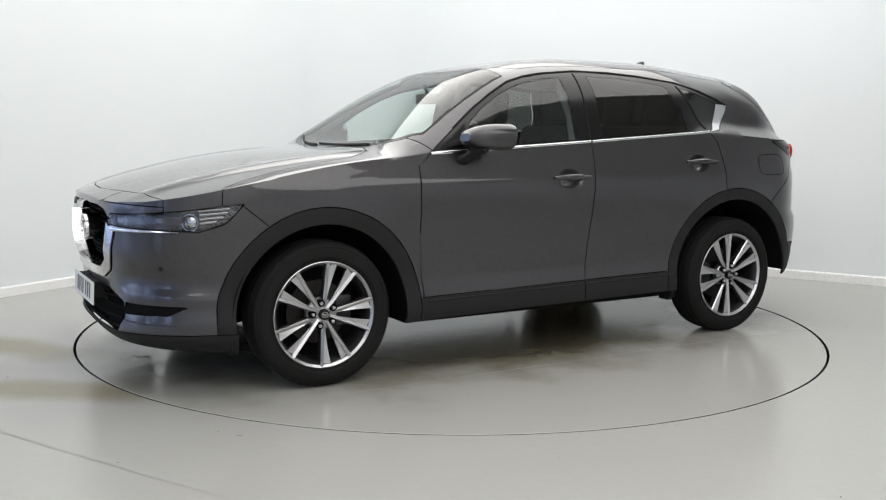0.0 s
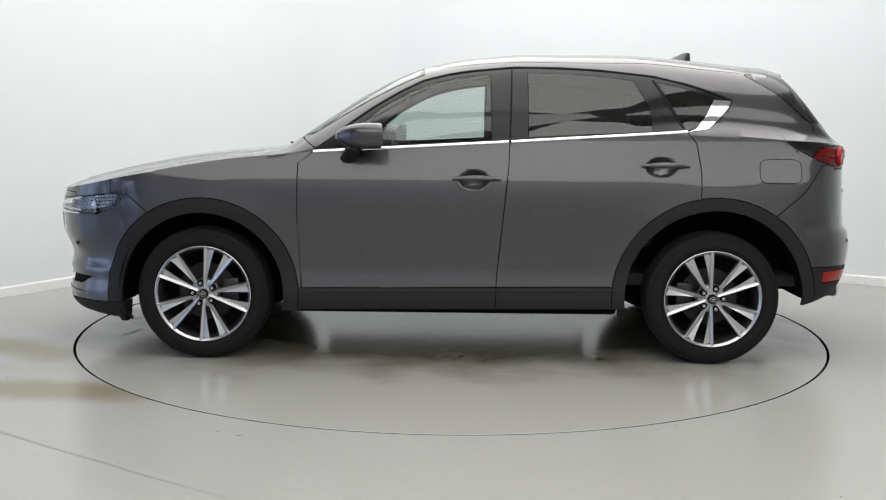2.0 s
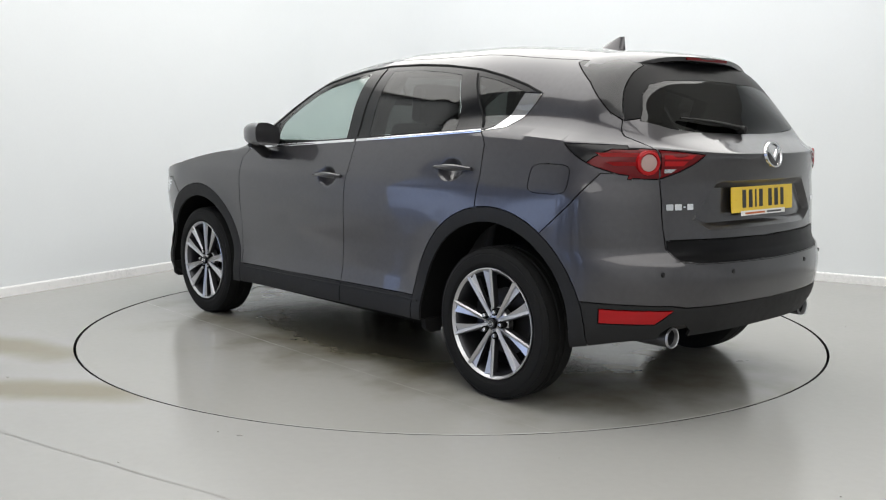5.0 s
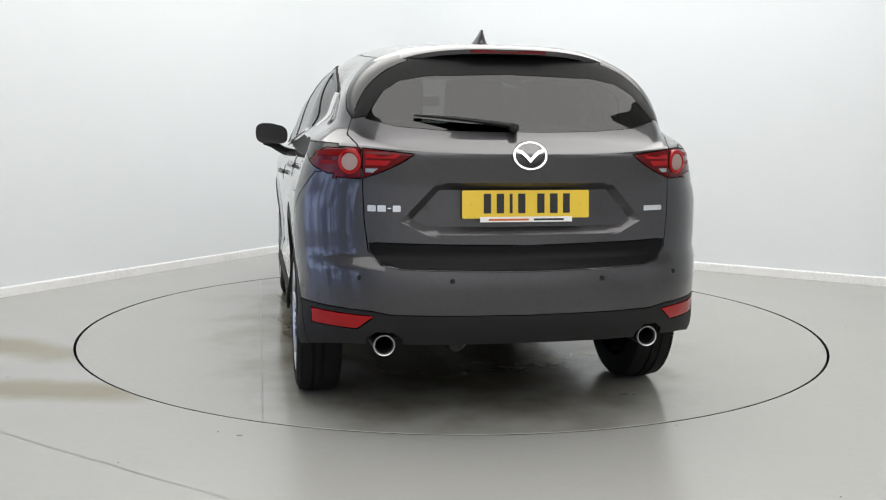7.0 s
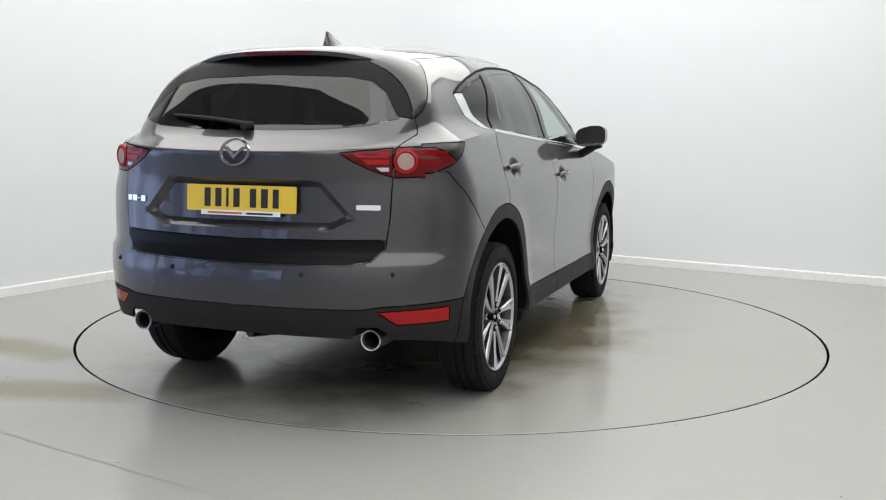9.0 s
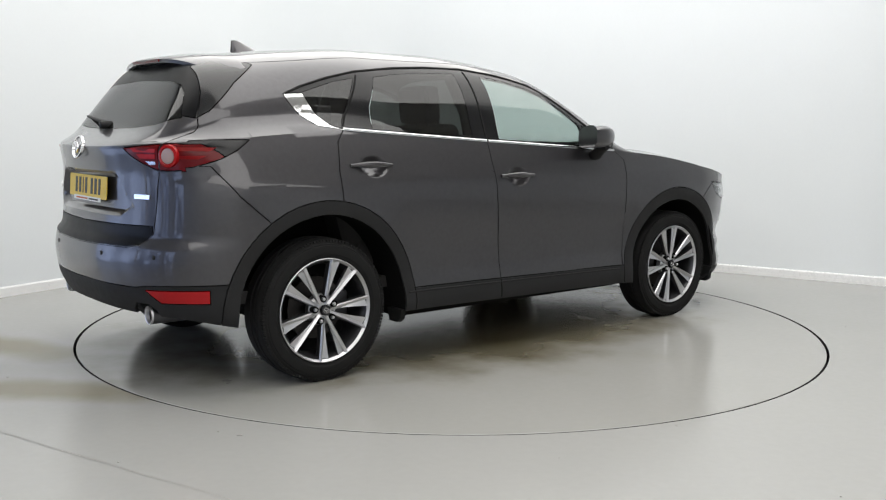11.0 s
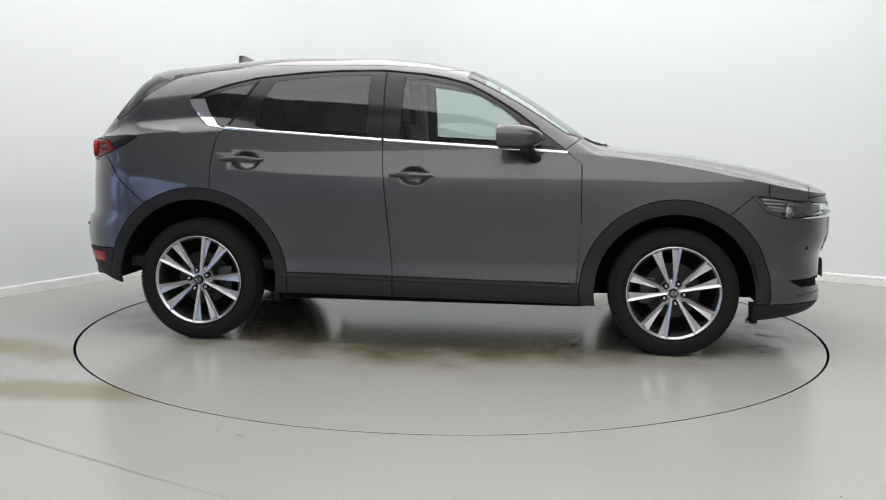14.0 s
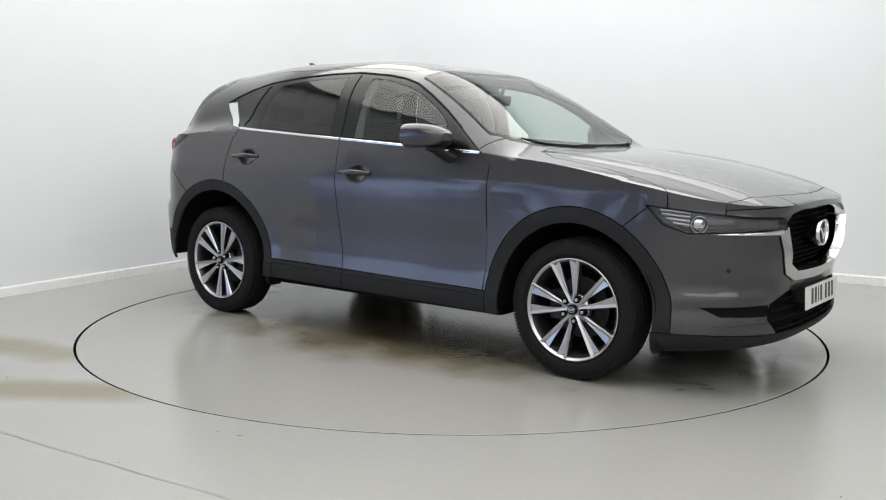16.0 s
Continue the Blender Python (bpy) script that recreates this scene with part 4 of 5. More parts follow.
    bmesh.ops.recalc_face_normals(bm, faces=bm.faces)
    out["nut_well"] = (mesh_of(bm, "nut_well", GAP), "dark wheel nut recess")
    bm = bmesh.new()
    lathe(bm, [(0.001, -0.009 * o), (0.007, -0.009 * o), (0.0095, -0.012 * o), (0.0095, -0.035 * o)], n=6)
    bmesh.ops.recalc_face_normals(bm, faces=bm.faces)
    out["wheel_nut"] = (mesh_of(bm, "wheel_nut", ALLOY), "steel wheel nut")
    bm = bmesh.new()
    lathe(bm, [(0.06, -0.115 * o), (0.155, -0.115 * o), (0.155, -0.14 * o), (0.06, -0.14 * o)], n=48)
    bmesh.ops.recalc_face_normals(bm, faces=bm.faces)
    out["brake_disc"] = (mesh_of(bm, "brake_disc", STEEL), "steel brake disc")
    bm = bmesh.new()
    lathe(bm, [(0.001, -0.15 * o), (0.225, -0.15 * o)], n=48)
    bmesh.ops.recalc_face_normals(bm, faces=bm.faces)
    out["backplate"] = (mesh_of(bm, "backplate", GAP), "dark brake backplate")
    bm = bmesh.new()
    box(bm, 0.09, 0.175, -0.155 if o > 0 else 0.09, -0.09 if o > 0 else 0.155, -0.075, 0.075, 0.012)
    out["caliper"] = (mesh_of(bm, "caliper", ALLOYDARK), "grey brake caliper")
    return out


def emblem(bm, r, place, depth):
    """A plain oval ring with a shallow winged shape inside."""
    n = 40
    a = []
    for k in range(n):
        c, s = math.cos(2 * math.pi * k / n), math.sin(2 * math.pi * k / n)
        a.append([bm.verts.new(place(r * f * c, r * 0.8 * f * s, d)) for f, d in ((1.0, 0), (0.97, depth), (0.86, depth), (0.82, 0))])
    for p, q in zip(a, a[1:] + a[:1]):
        for k in range(3):
            bm.faces.new((p[k], q[k], q[k + 1], p[k + 1]))
    wing = [(-0.84, 0.36), (-0.5, 0.30), (-0.2, 0.06), (0.0, -0.16), (0.2, 0.06), (0.5, 0.30), (0.84, 0.36), (0.84, 0.22), (0.5, 0.10), (0.22, -0.16), (0.0, -0.40), (-0.22, -0.16), (-0.5, 0.10), (-0.84, 0.22)]
    prism(bm, [(u * r, v * r) for u, v in wing], lambda u, v, d: place(u, v, d), depth)
    bmesh.ops.recalc_face_normals(bm, faces=bm.faces)
    return bm


WHEELS = {1: wheel_mesh(1), -1: wheel_mesh(-1)}


def wheel(x, s, turn):
    w = new("wheel")
    w.parent = car
    w.location = (x, 0.895 * s, HUB_Z)
    w["label"] = "multi-spoke alloy wheel with black tyre"
    kit = WHEELS[s]

    def put(key, title, angle=0.0, at=(0, 0, 0)):
        ob = new(title, kit[key][0])
        ob.parent = w
        ob.matrix_basis = Matrix.Rotation(radians(turn + angle), 4, "Y") @ Matrix.Translation(at)
        if kit[key][1]:
            ob["label"] = kit[key][1]
        return ob
    for key in ("tyre", "rim", "barrel", "hub", "centre_cap", "cap_emblem", "brake_disc", "backplate"):
        put(key, key, -turn if key == "cap_emblem" else 0)
    cal = put("caliper", "caliper", -turn + (180 if x > 0 else 0))
    for k in range(5):
        put("spoke_a", "spoke", 72 * k + 18)
        put("spoke_b", "spoke", 72 * k - 18)
        put("nut_well", "nut_well", 72 * k + 36, (0, 0, 0.057))
        put("wheel_nut", "wheel_nut", 72 * k + 36, (0, 0, 0.057))
    return w


wheel(FRONT_HUB, 1, 50)
wheel(FRONT_HUB, -1, 61)
wheel(REAR_HUB, 1, 20)
wheel(REAR_HUB, -1, 26)

# wheel wells and underside
for hx, rr in ((FRONT_HUB, 0.45), (REAR_HUB, 0.485)):
    for s in (1, -1):
        bm = bmesh.new()
        arcs = [(hx + rr * math.cos(radians(a)), HUB_Z + rr * math.sin(radians(a))) for a in range(-6, 187 if hx > 0 else 181, 6)]
        a0 = [bm.verts.new((x, 0.885 * s, z)) for x, z in arcs]
        a1 = [bm.verts.new((x, 0.50 * s, z)) for x, z in arcs]
        for k in range(len(arcs) - 1):
            bm.faces.new((a0[k], a0[k + 1], a1[k + 1], a1[k]))
        bm.faces.new(a1)
        bmesh.ops.recalc_face_normals(bm, faces=bm.faces)
        part("wheel_arch_liner", bm, GAP, car, "black wheel arch liner")
bm = bmesh.new()
box(bm, -0.86, 0.88, -0.80, 0.80, 0.245, 0.40, 0.02)
box(bm, -1.55, 1.95, -0.48, 0.48, 0.27, 0.42, 0.02)
box(bm, -2.0, -1.5, -0.5, 0.5, 0.38, 0.46, 0.02)
part("underbody", bm, GAP, car, "black underbody")
bm = bmesh.new()
tube(bm, [Vector((0.9, -0.15, 0.235)), Vector((-0.9, -0.15, 0.235)), Vector((-1.5, 0.1, 0.26)), Vector((-1.8, 0.2, 0.29))], 0.035, 10)
box(bm, -1.95, -1.70, -0.42, 0.42, 0.33, 0.40, 0.03)
part("exhaust_pipe", bm, STEEL, car, "dull exhaust pipe and silencer")
for s in (1, -1):
    for x, w0, zb in ((FRONT_HUB + 0.42, 0.03, 0.195), (REAR_HUB + 0.455, 0.03, 0.232)):
        bm = bmesh.new()
        prism(bm, [(0.76, 0.30), (0.885, 0.30), (0.875, zb + 0.02), (0.85, zb), (0.78, zb)], lambda u, v, d: Vector((x + d, u * s, v)), w0)
        part("mud_flap", bm, RUBBER, car, "small black mud flap")

# ---- rear end ----
def strip(name, pts_uv, place, depth, mat, parent, label=""):
    bm = bmesh.new()
    prism(bm, pts_uv, place, depth)
    return part(name, bm, mat, parent, label, smooth=False)


def rect(u0, u1, v0, v1, r=0.0, n=4):
    if not r:
        return [(u0, v0), (u1, v0), (u1, v1), (u0, v1)]
    out = []
    for cx, cz, a0 in ((u1 - r, v0 + r, -90), (u1 - r, v1 - r, 0), (u0 + r, v1 - r, 90), (u0 + r, v0 + r, 180)):
        out += [(cx + r * math.cos(radians(a0 + 90 * i / n)), cz + r * math.sin(radians(a0 + 90 * i / n))) for i in range(n + 1)]
    return out


def number_plate(name, x, z, facing, mat, label, lean):
    """A plate with its characters as plain bars; facing -1 looks back, +1 forward."""
    plate = new(name)
    plate.parent = car
    plate["label"] = label
    plate.matrix_basis = pose(x, 0, z, 0, lean, 0)
    f = facing
    strip("plate", rect(-0.262, 0.262, -0.0555, 0.0555, 0.006), lambda u, v, d: Vector((f * d, u * -f, v)), 0.004, mat, plate)
    u = -0.175
    for i, w in enumerate((0.030, 0.030, 0.012, 0.030, 0, 0.030, 0.032, 0.028)):
        if w:
            strip("character_bar", rect(u, u + w, -0.036, 0.042), lambda a, b, d: Vector((f * (0.0042 + d), a * f, b)), 0.001, BLACKINK, plate)
        u += w + 0.023 if w else 0.026
    if f < 0:
        strip("dealer_strip", rect(-0.19, 0.19, -0.071, -0.050), lambda u, v, d: Vector((f * (0.0045 + d), u * -f, v)), 0.0012, WHITEPLATE, plate, "white strip below the plate")
        for a, b, mt in ((-0.155, 0.01, ORANGEINK), (0.03, 0.155, BLACKINK)):
            strip("small_print_bar", rect(a, b, -0.0655, -0.0575), lambda u, v, d: Vector((f * (0.006 + d), u * f, v)), 0.0006, mt, plate)
        for uu in (-0.225, 0.225):
            bm = bmesh.new()
            lathe(bm, [(0.001, f * 0.006), (0.005, f * 0.0055), (0.006, f * 0.003)], axis="x", n=12, at=(0, uu, 0))
            part("plate_screw", bm, YELLOW, plate)


number_plate("rear_number_plate", -2.175, 0.939, -1, YELLOW, "yellow rear number plate with black bars", 4)
number_plate("front_number_plate", 2.285, 0.430, 1, WHITEPLATE, "white front number plate with black bars", -3)
strip("plate_bracket", rect(-0.20, 0.20, 0.40, 0.48), lambda u, v, d: Vector((2.20 + d, u, v)), 0.082, PLASTIC, car, "black plate bracket")

bm = bmesh.new()
emblem(bm, 0.071, lambda u, v, d: Vector((on_rear(0.002, 1.13).x - 0.004 - d + 0.22 * v, -u, 1.133 + v)), 0.010)
part("rear_emblem", bm, CHROME, car, "chrome oval emblem")
bm = bmesh.new()
emblem(bm, 0.085, lambda u, v, d: Vector((2.268 + d, u, 0.735 + v)), 0.012)
part("front_emblem", bm, CHROME, car, "chrome oval emblem on the grille")
bm = bmesh.new()
lathe(bm, [(0.001, 2.266), (0.08, 2.264), (0.082, 2.14)], axis="x", n=32, at=(0, 0, 0.735))
for v in bm.verts:
    v.co.z = 0.735 + (v.co.z - 0.735) * 0.82
part("emblem_backing", bm, GLOSSBLACK, car, "dark disc behind the emblem")
# model badges as plain chrome bars
for a, b, z0, z1 in ((0.625, 0.594, 0.909, 0.934), (0.588, 0.556, 0.909, 0.934), (0.550, 0.536, 0.919, 0.925), (0.530, 0.500, 0.909, 0.934), (-0.512, -0.604, 0.906, 0.927)):
    strip("badge_bar", rect(min(a, b), max(a, b), z0, z1, 0.004), lambda u, v, d: on_rear(u, v, 0.002 + d), 0.004, CHROME, car, "small chrome badge")
# tail lamp optics
for s in (1, -1):
    cy, cz = 0.690 * s, 1.103
    base = on_rear(cy, cz)
    nrm = Vector((-0.88, 0.48 * s, 0)).normalized()
    tan = Vector((0.48 * s, 0.88, 0)).normalized()

    def disc(bm, prof):
        rings = []
        for r, off in prof:
            rings.append([bm.verts.new(base + tan * (r * math.cos(a)) + Vector((0, 0, r * math.sin(a))) + nrm * off) for a in [2 * math.pi * k / 32 for k in range(32)]])
        for p, q in zip(rings, rings[1:]):
            for k in range(32):
                bm.faces.new((p[k], p[(k + 1) % 32], q[(k + 1) % 32], q[k]))
        bm.faces.new(rings[-1])
        bmesh.ops.recalc_face_normals(bm, faces=bm.faces)
    bm = bmesh.new()
    disc(bm, [(0.052, -0.01), (0.050, 0.008), (0.040, 0.012), (0.036, 0.006)])
    part("lamp_ring", bm, REDLENS, car, "red light ring")
    bm = bmesh.new()
    disc(bm, [(0.036, 0.004), (0.034, 0.0085), (0.020, 0.0105), (0.006, 0.011)])
    part("lamp_bulb_lens", bm, CLEARLENS, car, "smoky round lens")
    for z0, z1, x0, x1 in ((1.126, 1.142, -1.875, -2.03), (1.090, 1.106, -1.92, -2.05)):
        bm = bmesh.new()
        rows_b = [[on_side(x0 + (x1 - x0) * i / 8 - (0.03 * (1 - i / 8) if z == z0 else 0), z, 0.0022, s) for i in range(9)] for z in (z0, z1)]
        vb = [[bm.verts.new(q) for q in r] for r in rows_b]
        for i in range(8):
            bm.faces.new((vb[0][i], vb[0][i + 1], vb[1][i + 1], vb[1][i]))
        bmesh.ops.solidify(bm, geom=list(bm.faces), thickness=0.002)
        bmesh.ops.recalc_face_normals(bm, faces=bm.faces)
        part("lamp_light_bar", bm, REDLENS, car, "red light bar in the tail lamp")
    for z0, z1, y0, y1 in ((1.118, 1.134, 0.50, 0.632), (1.090, 1.110, 0.535, 0.632), (1.062, 1.078, 0.585, 0.632)):
        bm = bmesh.new()
        prism(bm, [(y0 * s, z1), ((y0 + 0.02) * s, z0), (y1 * s, z0), (y1 * s, z1)], lambda u, v, d: on_rear(u, v, 0.0005 + d), 0.003)
        part("lamp_light_bar", bm, REDLENS if z0 > 1.08 else SILVER, car, "light bar in the inner tail lamp")
    # exhaust tips
    bm = bmesh.new()
    lathe(bm, [(0.020, -1.9), (0.037, -1.96), (0.036, -2.097), (0.0385, -2.111), (0.0425, -2.113), (0.044, -2.105), (0.044, -1.93)], axis="x", n=32, at=(0, 0.562 * s, 0.368))
    bmesh.ops.recalc_face_normals(bm, faces=bm.faces)
    tip = part("exhaust_tip", bm, ALLOYDARK, car, "round dark exhaust tip")
    bm = bmesh.new()
    lathe(bm, [(0.0355, -2.095), (0.0385, -2.1125), (0.0428, -2.1145), (0.0447, -2.105)], axis="x", n=32, at=(0, 0.562 * s, 0.368))
    bmesh.ops.recalc_face_normals(bm, faces=bm.faces)
    part("tip_ring", bm, ALLOY, tip, "satin metal ring")
    for yy, zz in ((0.308, 0.642), (0.662, 0.648)):
        p0 = on_rear(yy * s, zz)
        bm = bmesh.new()
        lathe(bm, [(0.001, -0.0035), (0.010, -0.003), (0.011, 0.004)], axis="x", n=16, at=p0)
        part("parking_sensor", bm, PLASTIC, car, "round parking sensor")
    p0 = on_front(0.72 * s, 0.60)
    bm = bmesh.new()
    bmesh.ops.create_uvsphere(bm, u_segments=14, v_segments=8, radius=0.011, matrix=Matrix.Translation(p0))
    part("parking_sensor", bm, PLASTIC, car, "round parking sensor")

# spoiler
bm = bmesh.new()
cols = []
for i in range(33):
    y = -0.575 + 1.15 * i / 32
    q = (abs(y) / 0.575) ** 2.2
    x0, x1 = -1.60, -1.868 + 0.13 * q
    z0 = on_top(x0, y).z
    drop = 0.030 + 0.012 * q
    tip = 0.5 if i in (0, 32) else 1.0
    cols.append([bm.verts.new(c) for c in ((x0, y, z0 + 0.0015), (x0 * 0.5 + x1 * 0.5, y, z0 - drop * 0.32 + 0.003), (x1 + 0.012, y, z0 - drop), (x1, y, z0 - drop - 0.008),
                                           (x1 + 0.006, y, z0 - drop - 0.026 * tip), (x0 * 0.35 + x1 * 0.65, y, z0 - drop - 0.045 * tip), (x0 * 0.6 + x1 * 0.4, y, z0 - drop - 0.05 * tip), (x0 - 0.02, y, z0 - 0.03))])
for p, q in zip(cols, cols[1:]):
    for k in range(8):
        bm.faces.new((p[k], q[k], q[(k + 1) % 8], p[(k + 1) % 8]))
bm.faces.new(cols[0])
bm.faces.new(cols[-1][::-1])
bmesh.ops.recalc_face_normals(bm, faces=bm.faces)
sp = part("spoiler", bm, PAINT, car, "grey roof spoiler")
strip("brake_light", rect(-0.165, 0.165, 0, 0.013, 0.004), lambda u, v, d: Vector((-1.866 + 0.05 * (abs(u) / 0.575) ** 1.6 - d, u, on_top(-1.60, u).z - 0.053 + v)), 0.006, DARKRED, sp, "dark red high brake light")

# shark fin aerial
bm = bmesh.new()
zz = on_top(-1.3, 0).z
cols = []
for i in range(11):
    t = i / 10
    z = zz - 0.004 + 0.064 * t
    xa, xb = -1.215 - 0.135 * t ** 1.15, -1.392 + 0.006 * t
    w = 0.034 * (1 - t) ** 1.3 + 0.005
    ring = []
    for k in range(14):
        a = 2 * math.pi * k / 14
        ring.append(bm.verts.new(((xa + xb) / 2 + (xa - xb) / 2 * math.cos(a), w * math.sin(a), z)))
    cols.append(ring)
for p, q in zip(cols, cols[1:]):
    for k in range(14):
        bm.faces.new((p[k], p[(k + 1) % 14], q[(k + 1) % 14], q[k]))
bm.faces.new(cols[-1])
bmesh.ops.recalc_face_normals(bm, faces=bm.faces)
part("shark_fin_aerial", bm, PAINT, car, "dark grey shark fin aerial", sharp=60)

# rear wiper
bm = bmesh.new()
pts = [on_rear(y, 1.238 + 0.042 * t, 0.014 + 0.008 * math.sin(math.pi * t)) for t, y in [(i / 10, 0.03 + 0.40 * i / 10) for i in range(11)]]
tube(bm, pts, [0.020, 0.019, 0.018, 0.016, 0.015, 0.014, 0.013, 0.012, 0.011, 0.009, 0.006], 8, 0.6)
part("rear_wiper", bm, PLASTIC, car, "black rear wiper arm")
bm = bmesh.new()
lathe(bm, [(0.001, -2.10), (0.018, -2.095), (0.022, -2.04)], axis="x", n=20, at=(0, 0.03, 1.240))
part("wiper_pivot", bm, PLASTIC, car, "black wiper pivot")
# front wipers and cowl
for y0, y1 in ((0.50, -0.12), (-0.05, -0.60)):
    bm = bmesh.new()
    pts = [on_top(1.0 - 0.045 * i / 8 - 0.12 * (abs(y0 + (y1 - y0) * i / 8) / 0.65) ** 2.2, y0 + (y1 - y0) * i / 8, 0.003) for i in range(9)]
    tube(bm, pts, [0.009, 0.008, 0.008, 0.007, 0.007, 0.006, 0.006, 0.005, 0.004], 6)
    part("front_wiper", bm, PLASTIC, car, "black windscreen wiper")

# ---- front end ----
bm = bmesh.new()
box(bm, 2.0, 2.16, -0.48, 0.48, 0.235, 0.52)
box(bm, 1.92, 2.06, -0.50, 0.50, 0.55, 0.85)
box(bm, 1.9, 2.185, -0.49, 0.49, 0.240, 0.300)
part("radiator", bm, GAP, car, "black radiator behind the grille")
for s in (1, -1):
    bm = bmesh.new()
    pts = [on_front(s * y, 0.772 - 0.010 * (y - 0.5), 0.006) for y in [0.50 + 0.035 * k for k in range(9)]]
    ribbon(bm, pts, [Vector((0.8, 0.5 * s, 0.1)).normalized()] * 9, [0.030, 0.024, 0.020, 0.017, 0.015, 0.013, 0.011, 0.009, 0.006], 0.006)
    part("chrome_lamp_strip", bm, CHROME, car, "bright chrome strip under the headlamp")
    bm = bmesh.new()
    pts = [on_front(s * y, 0.345 - 0.02 * (y - 0.5), 0.002) for y in [0.53 + 0.03 * k for k in range(9)]]
    ribbon(bm, pts, [Vector((0.8, 0.5 * s, 0.1)).normalized()] * 9, 0.006, 0.003)
    part("bumper_trim_line", bm, ALLOYDARK, car, "thin dull metal bumper trim line")

bm = bmesh.new()
for i in range(11):
    z = 0.585 + 0.026 * i
    w = 0.30 + 0.16 * min(1, i / 6)
    pts = [Vector((on_front(w * (2 * k / 10 - 1), z).x - 0.085, w * (2 * k / 10 - 1), z)) for k in range(11)]
    tube(bm, pts, 0.0045, 5)
for i in range(-14, 15):
    y = i * 0.031
    pts = [Vector((on_front(y, z).x - 0.086, y, z)) for z in (0.58 + max(0, abs(y) - 0.28) * 1.0, 0.70, 0.85)]
    tube(bm, pts, 0.0035, 5)
part("grille_mesh", bm, GAP, car, "black honeycomb grille mesh")
for k in range(4):
    bm = bmesh.new()
    z = 0.30 + 0.045 * k
    tube(bm, [Vector((on_front(-0.48 + 0.096 * j, z).x - 0.02, -0.48 + 0.096 * j, z)) for j in range(11)], 0.006, 6)
    part("intake_slat", bm, GAP, car)
for s in (1, -1):
    # headlamp insides
    lx = on_side(1.965, 0.812, -0.022, s)
    bm = bmesh.new()
    lathe(bm, [(0.001, 0.010), (0.018, 0.008), (0.027, 0.002), (0.030, -0.02), (0.034, -0.02), (0.036, 0.006), (0.040, 0.006), (0.041, -0.03)], axis="x", n=28)
    bmesh.ops.recalc_face_normals(bm, faces=bm.faces)
    bmesh.ops.transform(bm, matrix=Matrix.Translation(lx + Vector((0.0, -0.012 * s, 0))) @ Matrix.Rotation(radians(48 * s), 4, "Z"), verts=bm.verts)
    part("projector", bm, SILVER, car, "silver headlamp projector")
    for z, x0, x1 in ((0.864, 1.80, 1.935), (0.846, 1.81, 1.93), (0.826, 1.83, 1.93), (0.806, 1.86, 1.93)):
        bm = bmesh.new()
        pts = [on_side(x0 + (x1 - x0) * i / 6, z + (0.010 - 0.010 * i / 6), -0.018, s) for i in range(7)]
        ribbon(bm, pts, [Vector((0.2, 0.95 * s, 0.2)).normalized()] * 7, 0.012, 0.004)
        part("lamp_fin", bm, LAMPTRIM, car, "dull metal trim fin in the headlamp")
    bm = bmesh.new()
    pts = [on_side(2.0 + 0.017 * i, 0.822, -0.02, s) for i in range(7)]
    ribbon(bm, pts, [Vector((0.5, 0.8 * s, 0.2)).normalized()] * 7, 0.030, 0.004)
    part("lamp_reflector", bm, ALLOYDARK, car, "dull metal inner headlamp reflector")

# ---- interior ----
def seat(name, x, y, width, headrests):
    st = new(name)
    st.parent = car
    st.location = (x, y, 0)
    st["label"] = "black upholstered seat"
    bm = bmesh.new()
    box(bm, -0.20, 0.32, -width / 2, width / 2, 0.50, 0.68, 0.05, 3)
    part("cushion", bm, TRIM, st)
    bm = bmesh.new()
    box(bm, -0.07, 0.07, -width / 2, width / 2, 0, 0.68, 0.055, 3, m=pose(-0.20, 0, 0.60, 0, -16, 0))
    part("backrest", bm, TRIM, st)
    for hy in headrests:
        bm = bmesh.new()
        box(bm, -0.055, 0.055, -0.145, 0.145, 0, 0.215, 0.045, 3, m=pose(-0.41, hy, 1.262, 0, -6, 0))
        for k in (-0.05, 0.05):
            tube(bm, [Vector((-0.385, hy + k, 1.17)), Vector((-0.40, hy + k, 1.27))], 0.007, 6)
        part("headrest", bm, TRIM, st)


seat("driver_seat", 0.03, -0.37, 0.50, (0,))
seat("passenger_seat", 0.03, 0.37, 0.50, (0,))
seat("rear_bench", -0.80, 0.0, 1.28, (-0.40, 0.0, 0.40))
bm = bmesh.new()
box(bm, 0.42, 0.86, -0.74, 0.74, 0.70, 1.07, 0.06, 3)
box(bm, 0.42, 0.62, -0.56, -0.20, 1.00, 1.10, 0.04, 3)
part("dashboard", bm, TRIM, car, "black dashboard")
bm = bmesh.new()
box(bm, 0.47, 0.49, -0.10, 0.12, 1.06, 1.16, 0.008, 2)
part("display", bm, GLOSSBLACK, car, "black dashboard display")
bm = bmesh.new()
lathe(bm, [(0.175 + 0.015 * math.cos(2 * math.pi * k / 8), 0.015 * math.sin(2 * math.pi * k / 8)) for k in range(9)], axis="x", n=32)
box(bm, -0.02, 0.03, -0.06, 0.06, -0.05, 0.05, 0.015)
box(bm, -0.01, 0.01, -0.17, 0.17, -0.012, 0.012)
bmesh.ops.transform(bm, matrix=pose(0.36, -0.37, 0.99, 0, 22, 0), verts=bm.verts)
part("steering_wheel", bm, TRIM, car, "black steering wheel")
bm = bmesh.new()
box(bm, -0.015, 0.012, -0.12, 0.12, -0.032, 0.032, 0.012, 2, m=pose(0.30, 0, 1.41, 0, 8, 6))
tube(bm, [Vector((0.30, 0, 1.43)), Vector((0.33, 0, 1.50))], 0.012, 6)
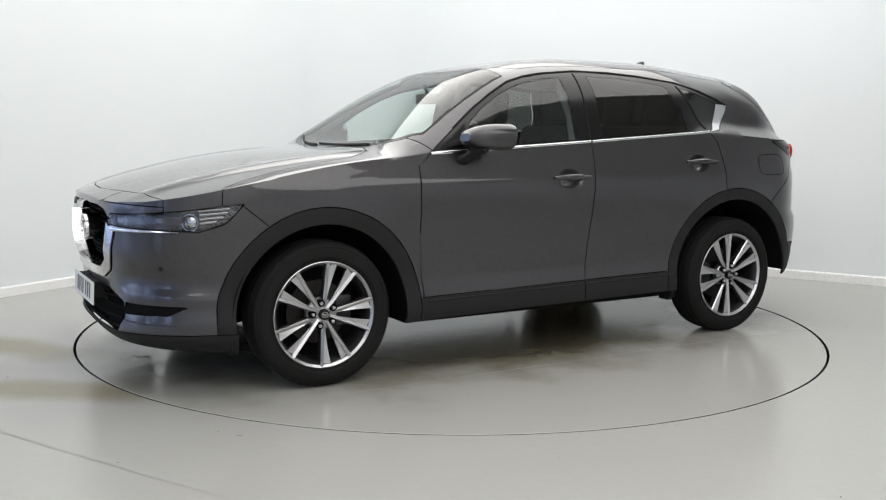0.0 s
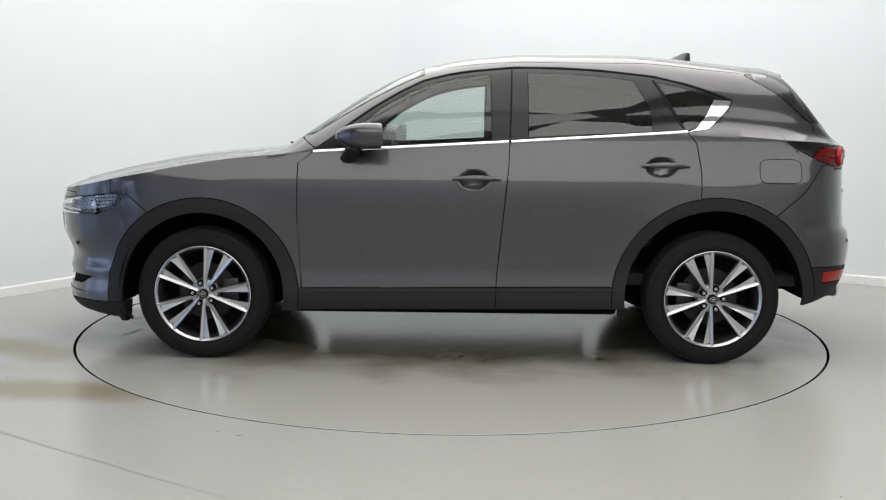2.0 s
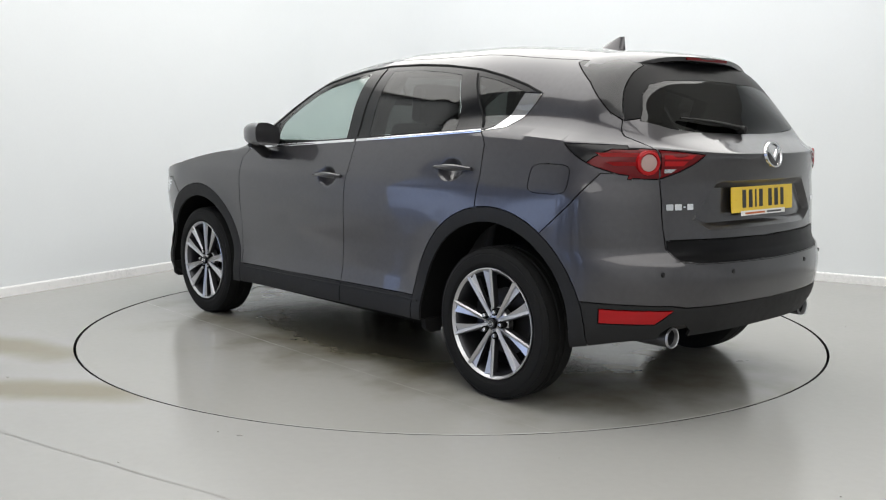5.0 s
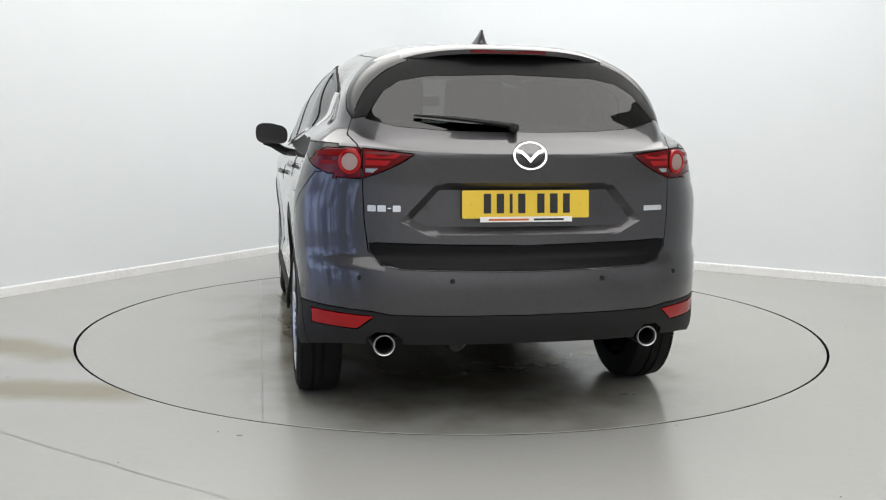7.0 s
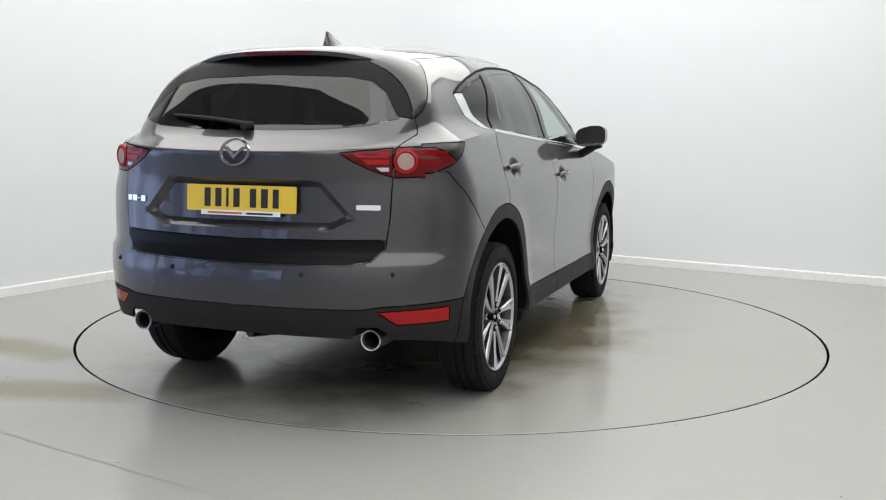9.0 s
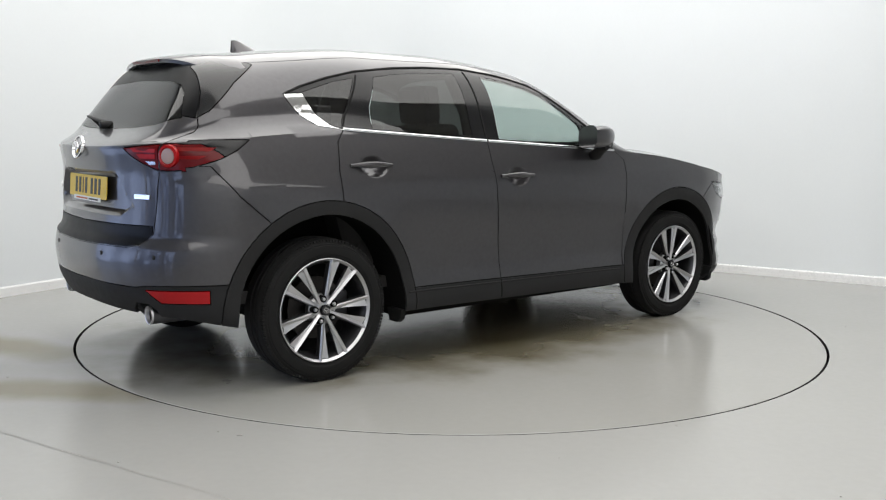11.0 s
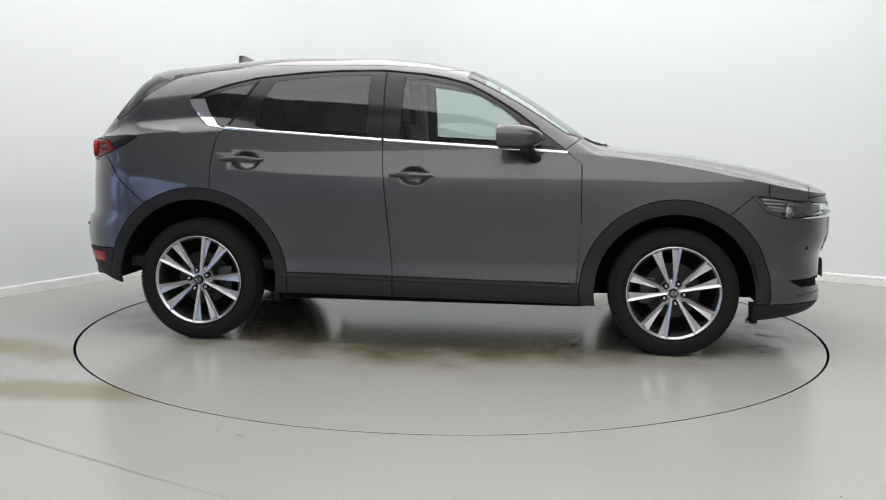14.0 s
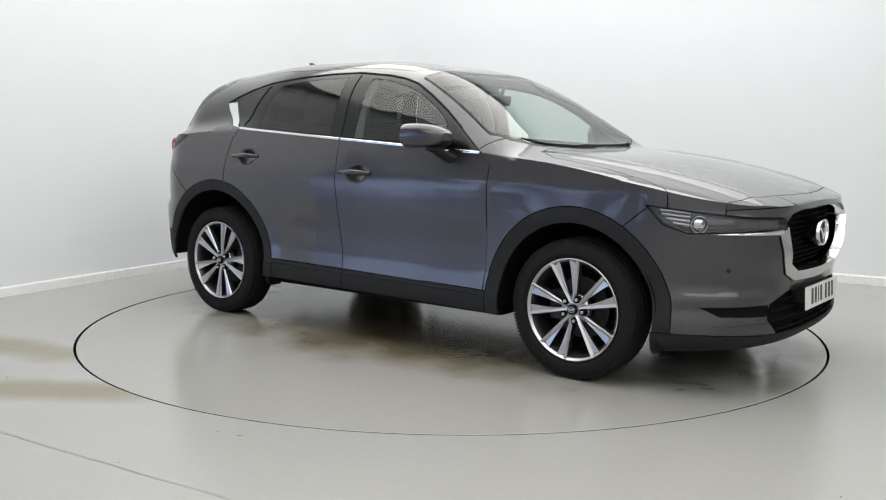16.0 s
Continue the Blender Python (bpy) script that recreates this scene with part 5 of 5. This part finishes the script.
part("cabin_mirror", bm, PLASTIC, car, "black cabin mirror")
bm = bmesh.new()
box(bm, -1.95, -1.15, -0.64, 0.64, 0.98, 1.02, 0.01)
box(bm, -1.9, 0.9, -0.72, 0.72, 0.40, 0.46)
part("cabin_floor", bm, TRIM, car, "black cabin floor and parcel shelf")
for s in (1, -1):
    bm = bmesh.new()
    tube(bm, [Vector((-0.27, 0.74 * s, 1.05)), Vector((-0.275, 0.66 * s, 1.33)), Vector((-0.28, 0.53 * s, 1.53))], 0.045, 8)
    part("pillar_lining", bm, LINING, car, "pale inner pillar lining")

# ---- floor marks ----
DECK_SEAM = ((1.85, 1.195), (-1.86, 1.20))
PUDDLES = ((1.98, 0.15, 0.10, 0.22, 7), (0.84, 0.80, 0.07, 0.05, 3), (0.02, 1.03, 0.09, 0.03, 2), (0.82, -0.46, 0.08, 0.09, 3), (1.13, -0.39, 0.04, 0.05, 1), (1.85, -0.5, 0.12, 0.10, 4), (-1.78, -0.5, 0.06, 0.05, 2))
def floor_line(name, a, b, width, mat, parent=None, z=0.0012, label="", jitter=0.004, n=40):
    bm = bmesh.new()
    rng = random.Random(5)
    a, b = Vector((*a, z)), Vector((*b, z))
    side_v = (b - a).normalized().cross(Vector((0, 0, 1)))
    prev = None
    for i in range(n + 1):
        c = a + (b - a) * i / n + side_v * rng.uniform(-jitter, jitter)
        w = width * rng.uniform(0.5, 1.1)
        cur = (bm.verts.new(c - side_v * w / 2), bm.verts.new(c + side_v * w / 2))
        if prev:
            bm.faces.new((prev[0], cur[0], cur[1], prev[1]))
        prev = cur
    bmesh.ops.recalc_face_normals(bm, faces=bm.faces)
    return part(name, bm, mat, parent, label, smooth=False)


CRACK = grain(material("floor_crack_dirt", (0.27, 0.26, 0.245), 0.8), 90, 0.3, 0.05, 0.0)
tagged(floor_line("floor_joint", (-3.0, -1.57), (0.9, -3.95), 0.004, CRACK), "fine filled joint in the painted floor", "floor joint", kind="structure")
floor_line("deck_seam", DECK_SEAM[0], DECK_SEAM[1], 0.004, CRACK, turntable, label="thin seam between deck plates", jitter=0.001)

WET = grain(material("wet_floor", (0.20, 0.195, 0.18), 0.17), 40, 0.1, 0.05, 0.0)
rngp = random.Random(11)
zp = 0.001
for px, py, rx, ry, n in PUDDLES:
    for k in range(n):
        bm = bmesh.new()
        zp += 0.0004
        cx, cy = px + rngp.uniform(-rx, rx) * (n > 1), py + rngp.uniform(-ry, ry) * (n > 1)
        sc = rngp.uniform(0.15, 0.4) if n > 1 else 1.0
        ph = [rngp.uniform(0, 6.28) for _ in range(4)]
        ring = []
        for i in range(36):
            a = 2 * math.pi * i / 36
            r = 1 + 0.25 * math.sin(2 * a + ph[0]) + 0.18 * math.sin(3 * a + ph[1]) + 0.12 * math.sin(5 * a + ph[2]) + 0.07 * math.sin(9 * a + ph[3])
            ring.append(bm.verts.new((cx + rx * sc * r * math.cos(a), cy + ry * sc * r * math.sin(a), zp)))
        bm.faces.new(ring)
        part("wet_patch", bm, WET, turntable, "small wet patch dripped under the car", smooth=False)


# specks of grit on the floor
bm = bmesh.new()
rngs = random.Random(21)
for k in range(46):
    x, y = rngs.uniform(-2.2, 3.2), rngs.uniform(-3.6, 2.2)
    if math.hypot(x, y) < R_DISC + 0.05:
        continue
    r = rngs.uniform(0.0025, 0.006)
    m = Matrix.Translation((x, y, 0.0)) @ Matrix.Rotation(rngs.uniform(0, 3), 4, "Z")
    box(bm, -r * rngs.uniform(0.8, 2), r, -r * 0.6, r * 0.7, 0.0002, 0.0025, m=m)
box(bm, -0.014, 0.010, -0.004, 0.004, 0.0002, 0.003, m=Matrix.Translation((-0.845, -2.29, 0)))
tagged(part("floor_grit", bm, CRACK, smooth=False), "scattered small dark specks of grit on the floor", "grit", kind="stuff")


def motions():
    rows, disc_rows = [], []
    for i in range(33):
        t = i * 0.5
        a = 210.707 - 15.629 * t + 0.0075 * t * t
        rows.append((t, pose(0, 0, 0, 0, 0, a) @ pose(OX, OY, 0)))
        disc_rows.append((t, pose(0, 0, 0, 0, 0, a)))
    walk(car, rows)
    walk(turntable, disc_rows)


motions()
